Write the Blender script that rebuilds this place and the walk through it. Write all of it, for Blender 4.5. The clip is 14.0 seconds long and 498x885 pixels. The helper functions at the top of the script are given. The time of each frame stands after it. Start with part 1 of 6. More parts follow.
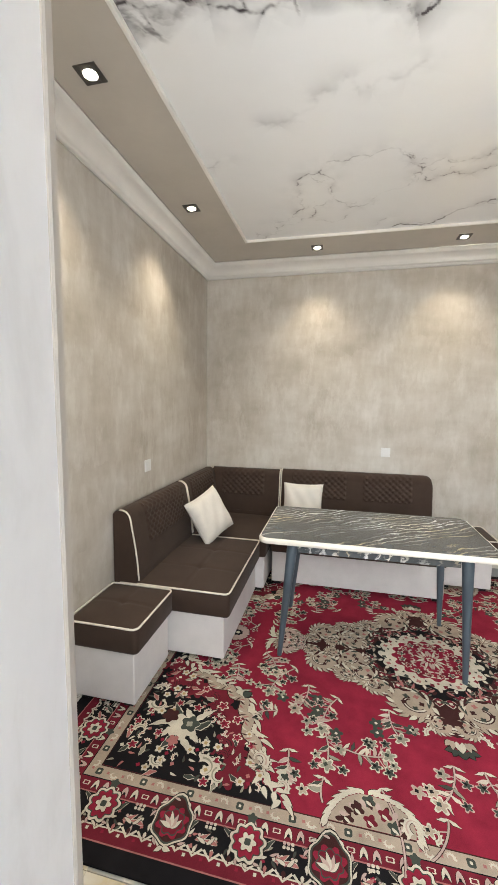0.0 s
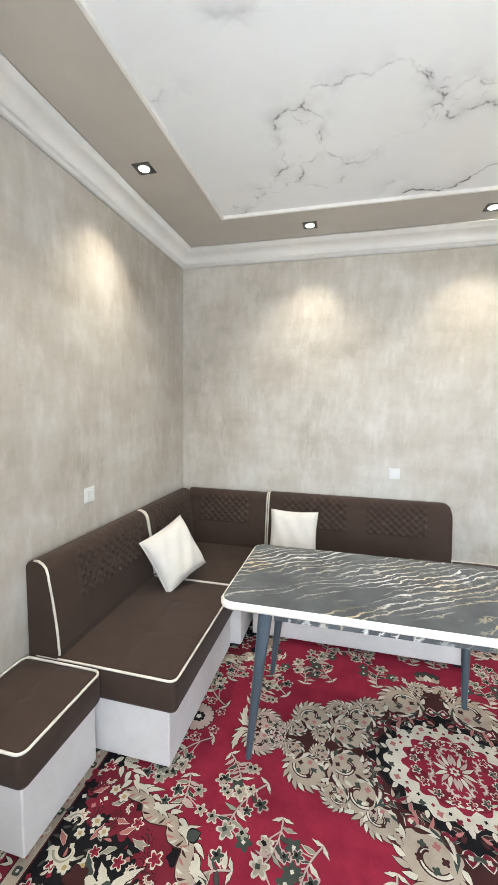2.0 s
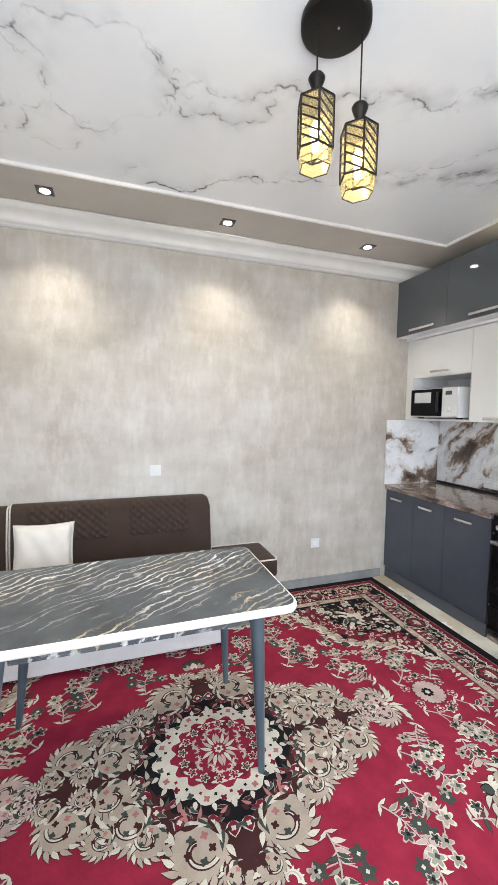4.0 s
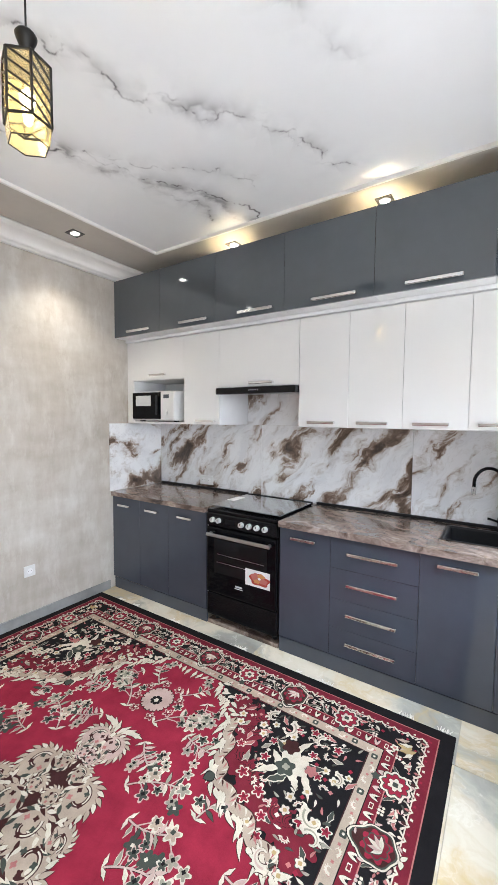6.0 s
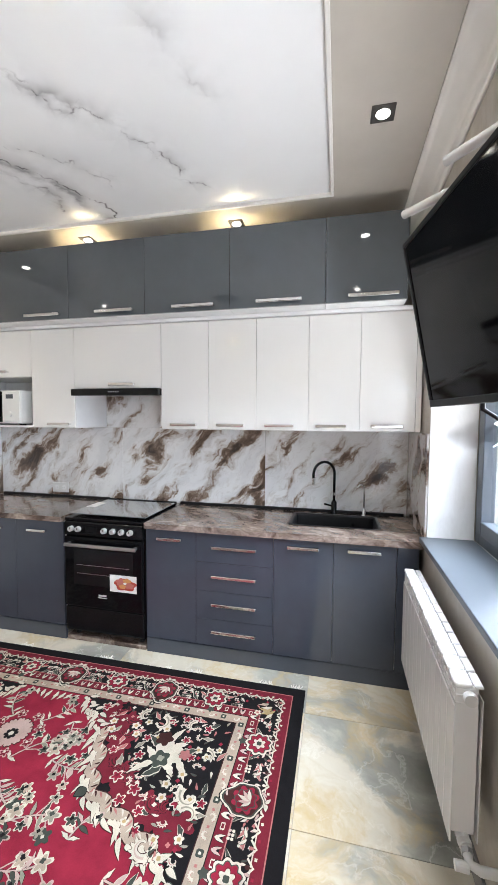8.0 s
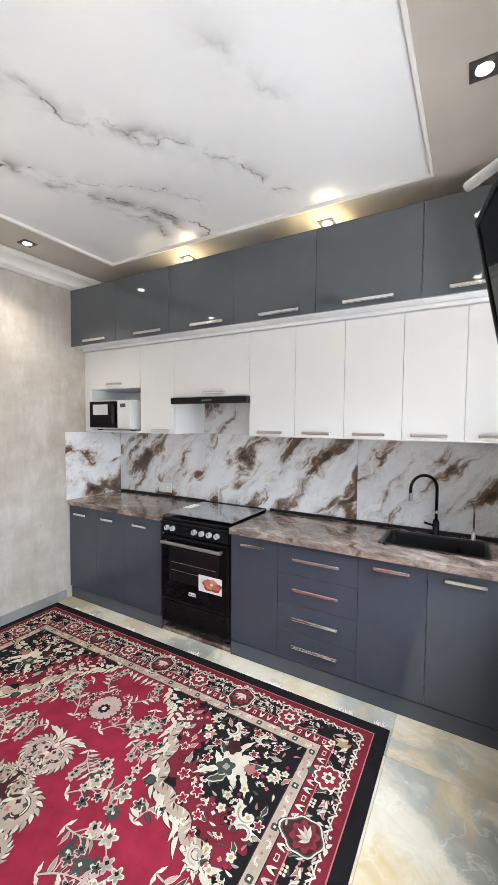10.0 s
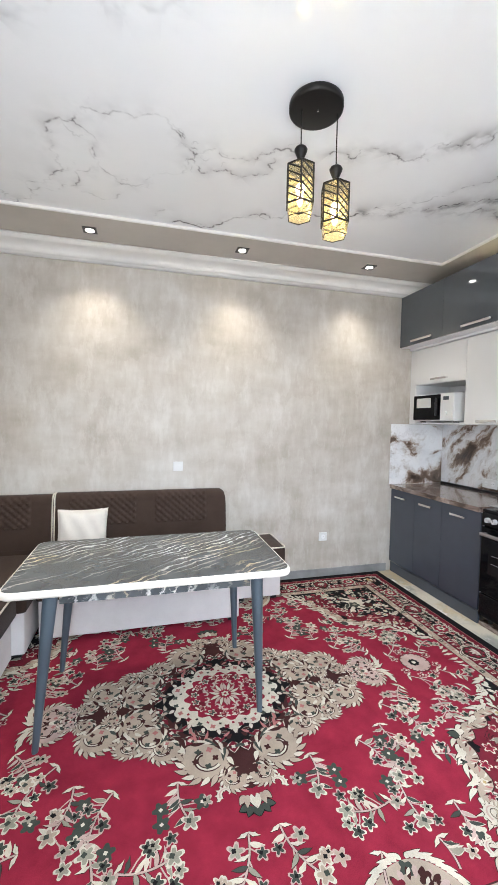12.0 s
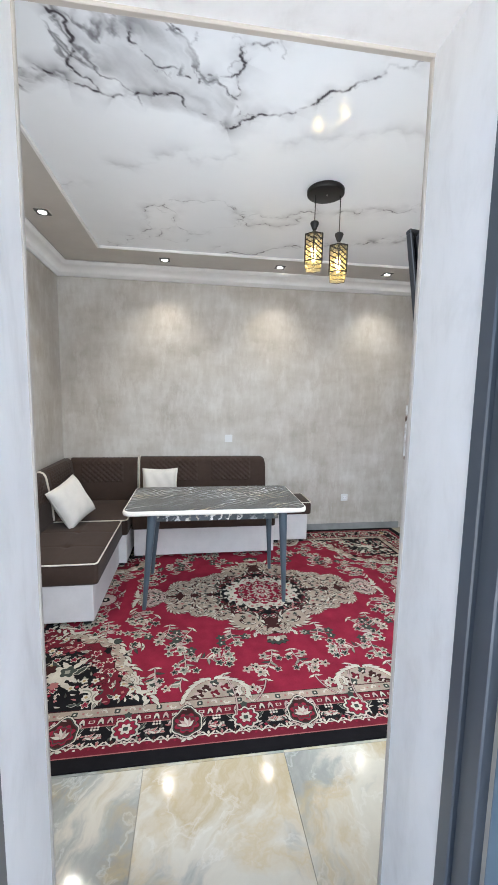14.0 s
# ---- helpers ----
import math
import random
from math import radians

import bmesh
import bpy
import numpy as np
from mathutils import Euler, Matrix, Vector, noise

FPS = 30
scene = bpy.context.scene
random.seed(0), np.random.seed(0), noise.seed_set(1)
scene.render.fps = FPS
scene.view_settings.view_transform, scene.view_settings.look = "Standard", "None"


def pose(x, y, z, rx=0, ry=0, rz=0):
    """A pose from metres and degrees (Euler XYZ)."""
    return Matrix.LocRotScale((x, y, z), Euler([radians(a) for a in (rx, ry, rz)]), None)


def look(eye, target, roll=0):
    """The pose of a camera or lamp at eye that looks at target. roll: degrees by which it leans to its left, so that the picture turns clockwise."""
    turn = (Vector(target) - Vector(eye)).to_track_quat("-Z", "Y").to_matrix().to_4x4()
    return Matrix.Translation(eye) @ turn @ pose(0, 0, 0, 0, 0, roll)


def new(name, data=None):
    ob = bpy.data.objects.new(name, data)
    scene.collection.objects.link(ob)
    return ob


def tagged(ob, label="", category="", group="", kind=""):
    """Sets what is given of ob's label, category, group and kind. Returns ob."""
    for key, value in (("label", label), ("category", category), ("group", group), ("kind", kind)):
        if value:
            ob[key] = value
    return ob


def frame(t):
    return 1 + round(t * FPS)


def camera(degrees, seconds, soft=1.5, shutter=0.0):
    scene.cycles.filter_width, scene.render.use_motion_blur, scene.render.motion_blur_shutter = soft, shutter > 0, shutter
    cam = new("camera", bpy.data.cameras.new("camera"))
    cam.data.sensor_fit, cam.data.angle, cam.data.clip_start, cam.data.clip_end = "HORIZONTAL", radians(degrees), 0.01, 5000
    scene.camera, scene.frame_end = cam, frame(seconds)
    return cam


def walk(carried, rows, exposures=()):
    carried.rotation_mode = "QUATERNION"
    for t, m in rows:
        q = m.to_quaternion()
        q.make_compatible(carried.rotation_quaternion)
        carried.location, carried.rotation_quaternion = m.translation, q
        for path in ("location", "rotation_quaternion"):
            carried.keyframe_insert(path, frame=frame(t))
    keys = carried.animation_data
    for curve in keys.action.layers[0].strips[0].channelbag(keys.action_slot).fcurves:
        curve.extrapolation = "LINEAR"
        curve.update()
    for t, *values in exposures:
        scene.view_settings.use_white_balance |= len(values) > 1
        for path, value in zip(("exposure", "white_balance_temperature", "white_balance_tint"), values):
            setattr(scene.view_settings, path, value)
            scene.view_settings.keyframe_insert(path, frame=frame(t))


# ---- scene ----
cam = camera(65.3, 14.0)
PATH = [
    (0, (0.103, 0.116, 1.559), (-0.337, 2.056, 1.351), 0.7),
    (0.5, (0.144, 0.401, 1.528), (-0.656, 2.223, 1.331), 0.6),
    (1, (0.174, 0.549, 1.598), (-0.737, 2.319, 1.406), 0.6),
    (1.5, (0.183, 0.659, 1.605), (-0.586, 2.495, 1.416), 0.6),
    (2, (0.187, 0.765, 1.604), (-0.3, 2.696, 1.421), 0.8),
    (2.5, (0.203, 0.837, 1.587), (0.029, 2.822, 1.418), 0.8),
    (3, (0.223, 0.874, 1.573), (0.347, 2.863, 1.408), 0.8),
    (3.2, (0.233, 0.883, 1.573), (0.471, 2.862, 1.408), 0.8),
    (5.3, (0.465, 0.922, 1.536), (1.781, 2.422, 1.402), 0.6),
    (5.5, (0.5, 0.954, 1.543), (1.93, 2.346, 1.412), 0.6),
    (6, (0.482, 0.973, 1.565), (2.143, 2.081, 1.436), 0.5),
    (6.5, (0.342, 0.992, 1.575), (2.172, 1.787, 1.445), 0.4),
    (7, (0.298, 0.96, 1.552), (2.215, 1.516, 1.44), 0.5),
    (7.2, (0.27, 0.993, 1.571), (2.218, 1.43, 1.454), 0.4),
    (9.3, (0.586, 0.846, 1.564), (2.49, 1.451, 1.474), 0.2),
    (9.5, (0.587, 0.827, 1.556), (2.453, 1.542, 1.47), 0.2),
    (10, (0.501, 0.796, 1.602), (2.231, 1.795, 1.498), 0.5),
    (10.5, (0.424, 0.735, 1.582), (1.891, 2.092, 1.495), 0.6),
    (11, (0.364, 0.697, 1.586), (1.483, 2.352, 1.496), 0.8),
    (11.5, (0.325, 0.621, 1.544), (1.084, 2.469, 1.448), 0.9),
    (12, (0.278, 0.511, 1.497), (0.793, 2.441, 1.392), 0.9),
    (12.5, (0.182, 0.201, 1.479), (0.589, 2.156, 1.374), 0.9),
    (13, (0.138, -0.016, 1.496), (0.524, 1.942, 1.371), 0.9),
    (13.5, (0.116, -0.219, 1.542), (0.473, 1.742, 1.374), 1.0),
    (14, (0.159, -0.407, 1.569), (0.443, 1.559, 1.336), 1.0),
]
walk(cam, [(t, look(eye, target, roll)) for t, eye, target, roll in PATH],
     [(0, 1.9, 6700, 8), (0.5, 2.1, 7000, 7), (1.0, 2.35, 6600, 6), (1.6, 2.35, 6150, 6), (2.5, 2.25, 6000, 6), (3.0, 2.25, 5950, 7), (6.5, 2.32, 5950, 10), (9.5, 2.3, 6050, 10), (12.5, 2.2, 5900, 9), (14.0, 1.9, 5800, 8)])

# ---- world and daylight ----
world = bpy.data.worlds.new("world")
scene.world = world
world.use_nodes = True
wn = world.node_tree.nodes
sky = wn.new("ShaderNodeTexSky")
sky.sky_type = "NISHITA"
sky.sun_disc = False
sky.sun_elevation = radians(69)
sky.sun_rotation = radians(20)
sky.dust_density = 5.0
sky.ozone_density = 0.3
wn["Background"].inputs[1].default_value = 0.15
world.node_tree.links.new(sky.outputs[0], wn["Background"].inputs[0])


def lamp(name, kind, m, energy, color, **more):
    data = bpy.data.lights.new(name, kind)
    data.energy, data.color = energy, color
    for key, value in more.items():
        if key == "size":
            data.size = value
        elif key == "size_y":
            data.shape, data.size_y = "RECTANGLE", value
        elif key == "spread":
            data.spread = value
        elif key == "radius":
            data.shadow_soft_size = value
        elif key == "angle":
            data.angle = value
        elif key == "cone":
            data.spot_size = value
        elif key == "blend":
            data.spot_blend = value
    ob = new(name, data)
    ob.matrix_world = m
    return ob


# The sun stands behind the house, so the door and the window see open sky only.
lamp("sun", "SUN", look((0, 0, 10), (-1.0, -3.0, 1.8)), 5.0, (1.0, 0.95, 0.88), angle=radians(0.5))
# Added area lamps stand for sky at window and door, and sunlit terrace bounce.
lamp("window_light", "AREA", look((1.95, 0.17, 1.6), (1.5, 1.5, 0.1)), 12, (0.90, 0.95, 1.0), size=1.4, size_y=1.3, spread=radians(125))
lamp("window_bounce", "AREA", look((1.95, 0.17, 1.45), (1.7, 1.0, 2.6)), 3.3, (1.0, 0.97, 0.93), size=1.4, size_y=1.0, spread=radians(160))
# Added fill just inside the room, clear of the door reveals.
lamp("door_light", "AREA", look((0.25, 0.478, 1.55), (0.25, 3.0, 1.5)), 8.5, (0.92, 0.96, 1.0), size=0.80, size_y=1.4, spread=radians(170))

# ---- materials ----
MATS = {}


def mat(name, color, rough=0.5, metal=0.0, coat=0.0, spec=0.5, sheen=0.0, emit=None, strength=0.0):
    m = bpy.data.materials.new(name)
    m.use_nodes = True
    b = m.node_tree.nodes["Principled BSDF"]
    b.inputs["Base Color"].default_value = (*color, 1)
    b.inputs["Roughness"].default_value = rough
    b.inputs["Metallic"].default_value = metal
    b.inputs["Coat Weight"].default_value = coat
    b.inputs["Coat Roughness"].default_value = 0.05
    b.inputs["Specular IOR Level"].default_value = spec
    b.inputs["Sheen Weight"].default_value = sheen
    if emit:
        b.inputs["Emission Color"].default_value = (*emit, 1)
        b.inputs["Emission Strength"].default_value = strength
    MATS[name] = m
    return m


class Nodes:
    """Short ways to lay nodes into a material."""

    def __init__(self, m):
        self.tree = m.node_tree
        self.bsdf = self.tree.nodes["Principled BSDF"]

    def put(self, kind, **inputs):
        n = self.tree.nodes.new(kind)
        for key, value in inputs.items():
            self.set(n.inputs[key.replace("_", " ")], value)
        return n

    def set(self, socket, value):
        if isinstance(value, bpy.types.NodeSocket):
            self.tree.links.new(value, socket)
        else:
            socket.default_value = value

    def coords(self, scale=(1, 1, 1), rot=(0, 0, 0), world_space=True):
        if world_space:
            source = self.tree.nodes.new("ShaderNodeNewGeometry").outputs["Position"]
        else:
            source = self.tree.nodes.new("ShaderNodeTexCoord").outputs["Object"]
        mp = self.tree.nodes.new("ShaderNodeMapping")
        mp.inputs["Scale"].default_value = scale
        mp.inputs["Rotation"].default_value = rot
        self.tree.links.new(source, mp.inputs["Vector"])
        return mp.outputs["Vector"]

    def noise(self, vec, scale, detail=4.0, rough=0.5, distort=0.0):
        n = self.put("ShaderNodeTexNoise", Scale=scale, Detail=detail, Roughness=rough, Distortion=distort)
        self.tree.links.new(vec, n.inputs["Vector"])
        return n.outputs["Fac"]

    def ramp(self, fac, *stops):
        n = self.tree.nodes.new("ShaderNodeValToRGB")
        els = n.color_ramp.elements
        while len(els) < len(stops):
            els.new(0.5)
        for el, (at, c) in zip(els, stops):
            el.position = at
            el.color = (*c, 1) if not isinstance(c, (int, float)) else (c, c, c, 1)
        self.tree.links.new(fac, n.inputs["Fac"])
        return n.outputs["Color"]

    def mix(self, fac, a, b, blend="MIX"):
        n = self.tree.nodes.new("ShaderNodeMix")
        n.data_type, n.blend_type = "RGBA", blend
        for socket, value in ((n.inputs[0], fac), (n.inputs[6], a), (n.inputs[7], b)):
            if isinstance(value, tuple):
                value = (*value, 1)
            self.set(socket, value)
        return n.outputs[2]

    def math(self, op, a, b=0.0):
        n = self.tree.nodes.new("ShaderNodeMath")
        n.operation = op
        self.set(n.inputs[0], a)
        self.set(n.inputs[1], b)
        return n.outputs[0]

    def add_vec(self, vec, fac_color, amount):
        sub = self.tree.nodes.new("ShaderNodeVectorMath")
        sub.operation = "MULTIPLY_ADD"
        self.tree.links.new(fac_color, sub.inputs[0])
        sub.inputs[1].default_value = (amount, amount, amount)
        self.tree.links.new(vec, sub.inputs[2])
        return sub.outputs[0]

    def noise_color(self, vec, scale, detail=3.0):
        n = self.put("ShaderNodeTexNoise", Scale=scale, Detail=detail)
        self.tree.links.new(vec, n.inputs["Vector"])
        return n.outputs["Color"]

    def bump(self, height, strength=0.2, distance=0.002):
        n = self.put("ShaderNodeBump", Height=height, Strength=strength, Distance=distance)
        self.tree.links.new(n.outputs["Normal"], self.bsdf.inputs["Normal"])

    def color(self, socket):
        self.tree.links.new(socket, self.bsdf.inputs["Base Color"])

    def rough(self, socket):
        self.tree.links.new(socket, self.bsdf.inputs["Roughness"])

    def random_shift(self, vec, amount=10.0):
        info = self.tree.nodes.new("ShaderNodeObjectInfo")
        n = self.tree.nodes.new("ShaderNodeVectorMath")
        n.operation = "MULTIPLY_ADD"
        self.tree.links.new(info.outputs["Random"], n.inputs[0])
        n.inputs[1].default_value = (amount, amount * 0.7, amount * 0.3)
        self.tree.links.new(vec, n.inputs[2])
        return n.outputs[0]


def make_wallpaper():
    """Brushed patches of beige plaster, each stroked upright, with soft ragged edges."""
    k = Nodes(mat("wallpaper", (0.55, 0.52, 0.48), 0.55, spec=0.35))
    raw = k.coords((3.4, 3.4, 2.6))
    warped = k.add_vec(raw, k.noise_color(k.coords((1, 1, 0.6)), 7, 4), 0.9)
    cell = k.tree.nodes.new("ShaderNodeTexVoronoi")
    cell.distance = "CHEBYCHEV"
    k.set(cell.inputs["Scale"], 1.0)
    k.set(cell.inputs["Randomness"], 0.6)
    k.tree.links.new(warped, cell.inputs["Vector"])
    patch = k.tree.nodes.new("ShaderNodeRGBToBW")
    k.tree.links.new(cell.outputs["Color"], patch.inputs[0])
    big = k.noise(k.coords((1, 1, 0.7)), 2.2, 4, 0.55, 0.4)
    brush = k.noise(k.coords((1, 1, 0.3)), 15, 5, 0.6)
    flat = k.noise(k.coords((0.6, 0.6, 1.3)), 4.5, 4, 0.55)
    tone = k.math("ADD", k.math("ADD", k.math("MULTIPLY", big, 0.34), k.math("MULTIPLY", brush, 0.26)), k.math("ADD", k.math("MULTIPLY", flat, 0.34), k.math("MULTIPLY", patch.outputs[0], 0.06)))
    base = k.ramp(tone, (0.36, (0.39, 0.345, 0.285)), (0.46, (0.465, 0.42, 0.36)), (0.54, (0.525, 0.485, 0.43)), (0.65, (0.61, 0.58, 0.53)))
    fleck = k.ramp(k.noise(k.coords((1, 1, 0.4)), 8, 6, 0.68), (0.52, 0.0), (0.64, 1.0))
    k.color(k.mix(k.math("MULTIPLY", fleck, 0.24), base, (0.74, 0.72, 0.68)))
    k.rough(k.ramp(brush, (0.3, 0.42), (0.7, 0.62)))
    k.bump(k.noise(k.coords((1, 1, 0.5)), 160, 5, 0.6), 0.25, 0.001)


def make_reveal():
    k = Nodes(mat("pale_plaster", (0.8, 0.79, 0.78), 0.5))
    n = k.noise(k.coords((1, 1, 0.4)), 9, 6, 0.65, 0.3)
    k.color(k.ramp(n, (0.3, (0.76, 0.75, 0.735)), (0.5, (0.85, 0.845, 0.835)), (0.75, (0.89, 0.885, 0.88))))
    k.bump(k.noise(k.coords(), 60, 5), 0.15, 0.001)


def make_paint(name, color, rough=0.5, vary=0.05):
    k = Nodes(mat(name, color, rough))
    n = k.noise(k.coords(), 3, 5, 0.6)
    lo = tuple(c * (1 - vary) for c in color)
    hi = tuple(min(1, c * (1 + vary)) for c in color)
    k.color(k.ramp(n, (0.35, lo), (0.65, hi)))
    k.bump(k.noise(k.coords(), 220, 3), 0.08, 0.0005)
    return k


def make_gloss(name, color, rough, coat=1.0, vary=0.05):
    k = Nodes(mat(name, color, rough, coat=coat))
    n = k.noise(k.coords(), 6, 4, 0.6)
    k.color(k.ramp(n, (0.3, tuple(c * (1 - vary) for c in color)), (0.7, tuple(c * (1 + vary) for c in color))))
    k.rough(k.ramp(k.noise(k.coords(), 15, 5, 0.7), (0.35, rough * 0.9), (0.75, rough * 1.25)))
    k.bump(k.noise(k.coords(), 2.5, 2), 0.04, 0.004)


def make_fabric(name, color, rough=0.9, sheen=0.3, scale=500, vary=0.15):
    k = Nodes(mat(name, color, rough, sheen=sheen, spec=0.2))
    n = k.noise(k.coords(), 9, 5, 0.6)
    fine = k.noise(k.coords(), scale, 2)
    both = k.math("ADD", k.math("MULTIPLY", n, 0.6), k.math("MULTIPLY", fine, 0.4))
    k.color(k.ramp(both, (0.35, tuple(c * (1 - vary) for c in color)), (0.65, tuple(min(1, c * (1 + vary)) for c in color))))
    k.bump(fine, 0.35, 0.001)


def make_stretch():
    """Printed stretch ceiling: the print is carried by the sheet's own colours."""
    k = Nodes(mat("stretch_ceiling", (0.86, 0.85, 0.83), 0.08, coat=0.25, spec=0.5))
    a = k.tree.nodes.new("ShaderNodeAttribute")
    a.attribute_name = "print"
    k.color(k.mix(1.0, a.outputs["Color"], k.ramp(k.noise(k.coords(), 1.6, 5, 0.6), (0.3, 0.955), (0.7, 1.0)), "MULTIPLY"))
    k.bump(k.noise(k.coords(), 0.9, 1), 0.03, 0.01)


def make_splash():
    """White marble print crossed by ragged brown streaks that climb at a slant."""
    k = Nodes(mat("splash_marble", (0.8, 0.8, 0.8), 0.07, coat=0.3))
    v = k.random_shift(k.coords((1, 1, 1), (radians(48), 0, 0)), 3.0)
    w = k.add_vec(v, k.noise_color(v, 5.5, 7), 0.20)
    st = k.put("ShaderNodeMapping", Scale=(1, 0.62, 2.1))
    k.tree.links.new(w, st.inputs["Vector"])
    n1 = k.noise(st.outputs[0], 2.9, 6, 0.58, 0.3)
    n2 = k.noise(st.outputs[0], 11.0, 8, 0.72, 1.2)
    tone = k.math("ADD", k.math("MULTIPLY", n1, 0.78), k.math("MULTIPLY", n2, 0.22))
    base = k.ramp(tone, (0.35, (0.06, 0.043, 0.033)), (0.415, (0.17, 0.115, 0.082)), (0.442, (0.36, 0.28, 0.225)),
                  (0.47, (0.66, 0.63, 0.60)), (0.52, (0.84, 0.84, 0.84)))
    crack = k.ramp(k.math("ABSOLUTE", k.math("SUBTRACT", k.noise(st.outputs[0], 6.0, 6, 0.65, 0.5), 0.5)), (0.0, 0.28), (0.010, 0.0))
    wash = k.ramp(k.noise(st.outputs[0], 4.4, 5, 0.6), (0.45, 0.0), (0.62, 0.30))
    pale = k.mix(wash, base, (0.60, 0.61, 0.63), "MULTIPLY")
    k.color(k.mix(crack, pale, (0.30, 0.23, 0.19)))


def make_counter():
    k = Nodes(mat("counter_marble", (0.2, 0.15, 0.13), 0.16, coat=0.3))
    v = k.coords((1, 1, 1), (0, 0, radians(20)))
    w = k.add_vec(v, k.noise_color(v, 2.5, 4), 0.5)
    st = k.put("ShaderNodeMapping", Scale=(3.2, 1.0, 3.0))
    k.tree.links.new(w, st.inputs["Vector"])
    n = k.noise(st.outputs[0], 2.6, 9, 0.68, 0.7)
    k.color(k.ramp(n, (0.30, (0.035, 0.025, 0.022)), (0.42, (0.11, 0.075, 0.058)), (0.50, (0.20, 0.15, 0.125)), (0.58, (0.30, 0.235, 0.20)), (0.68, (0.46, 0.39, 0.34))))


def make_table_top():
    k = Nodes(mat("table_marble", (0.08, 0.09, 0.1), 0.22, coat=0.25))
    v = k.coords((1, 1, 1), (0, 0, radians(-33)))
    w = k.add_vec(v, k.noise_color(v, 3.2, 6), 0.16)
    w2 = k.add_vec(w, k.noise_color(v, 12, 4), 0.03)
    st = k.put("ShaderNodeMapping", Scale=(0.35, 1.0, 1.0))
    k.tree.links.new(w2, st.inputs["Vector"])
    broad = k.noise(st.outputs[0], 5.0, 3, 0.5)
    wave = k.tree.nodes.new("ShaderNodeTexWave")
    wave.wave_type, wave.bands_direction, wave.wave_profile = "BANDS", "Y", "SIN"
    k.set(wave.inputs["Scale"], 7.0)
    k.set(wave.inputs["Distortion"], 7.5)
    k.set(wave.inputs["Detail"], 6.0)
    k.set(wave.inputs["Detail Scale"], 1.6)
    k.set(wave.inputs["Detail Roughness"], 0.68)
    k.tree.links.new(st.outputs[0], wave.inputs["Vector"])
    line = k.ramp(wave.outputs["Fac"], (0.82, 0.0), (0.95, 0.7), (1.0, 1.0))
    gate = k.ramp(broad, (0.45, 0.0), (0.62, 1.0))
    fine = k.ramp(k.noise(st.outputs[0], 26, 7, 0.7, 1.5), (0.56, 0.0), (0.64, 0.5))
    amt = k.math("MINIMUM", k.math("MULTIPLY", k.math("ADD", line, k.math("MULTIPLY", fine, 0.9)), gate), 1.0)
    dark = k.ramp(k.noise(v, 5, 6, 0.6), (0.3, (0.045, 0.052, 0.058)), (0.7, (0.10, 0.11, 0.115)))
    warm = k.ramp(k.noise(v, 3.3, 2), (0.45, (0.78, 0.77, 0.74)), (0.66, (0.72, 0.60, 0.38)))
    k.color(k.mix(amt, dark, warm))


def make_tile():
    k = Nodes(mat("onyx_tile", (0.5, 0.48, 0.42), 0.08, coat=0.2))
    v = k.random_shift(k.coords((1, 1, 1), (0, 0, radians(18))), 14.0)
    w = k.add_vec(v, k.noise_color(v, 1.3, 6), 0.9)
    st = k.put("ShaderNodeMapping", Scale=(1.6, 0.7, 1.0))
    k.tree.links.new(w, st.inputs["Vector"])
    n = k.noise(st.outputs[0], 1.25, 8, 0.58, 0.3)
    base = k.ramp(n, (0.34, (0.27, 0.27, 0.24)), (0.46, (0.40, 0.395, 0.35)), (0.52, (0.62, 0.57, 0.465)), (0.57, (0.66, 0.61, 0.50)),
                  (0.645, (0.52, 0.42, 0.26)), (0.70, (0.63, 0.56, 0.43)))
    vein = k.ramp(k.math("ABSOLUTE", k.math("SUBTRACT", k.noise(w, 2.2, 7, 0.6), 0.5)), (0.0, 0.32), (0.014, 0.0))
    gold = k.ramp(k.math("ABSOLUTE", k.math("SUBTRACT", k.noise(w, 0.9, 8, 0.62), 0.5)), (0.0, 0.55), (0.018, 0.30), (0.05, 0.0))
    k.color(k.mix(gold, k.mix(vein, base, (0.80, 0.77, 0.70)), (0.55, 0.41, 0.20)))
    k.rough(k.ramp(k.noise(k.coords(), 6, 5), (0.3, 0.06), (0.8, 0.14)))


make_wallpaper()
make_reveal()
make_paint("bulkhead_paint", (0.50, 0.46, 0.405), 0.45)
make_paint("cornice_paint", (0.80, 0.775, 0.73), 0.4)
make_paint("outer_wall_paint", (0.66, 0.64, 0.60), 0.7)
make_paint("terrace_paint", (0.64, 0.63, 0.60), 0.7, 0.1)
make_paint("slab_paint", (0.48, 0.47, 0.45), 0.7, 0.15)
make_paint("anthracite_pvc", (0.075, 0.088, 0.105), 0.32)
make_paint("door_leaf_paint", (0.12, 0.165, 0.21), 0.28)
make_stretch()
make_splash()
make_counter()
make_table_top()
make_tile()
make_paint("skirting_tile", (0.30, 0.30, 0.29), 0.2, 0.2)
make_paint("grout", (0.42, 0.38, 0.31), 0.8)
make_gloss("gloss_anthracite", (0.072, 0.085, 0.095), 0.06)
make_gloss("satin_anthracite", (0.055, 0.065, 0.088), 0.20, 0.4)
make_gloss("gloss_white", (0.80, 0.795, 0.775), 0.06, vary=0.008)
make_paint("carcass_white", (0.80, 0.80, 0.80), 0.4)
make_fabric("brown_velour", (0.048, 0.030, 0.022), 0.75, 0.06)
make_fabric("cream_piping", (0.66, 0.61, 0.53), 0.7, 0.1)
make_fabric("pale_leatherette", (0.66, 0.63, 0.61), 0.5, 0.0, 300, 0.06)
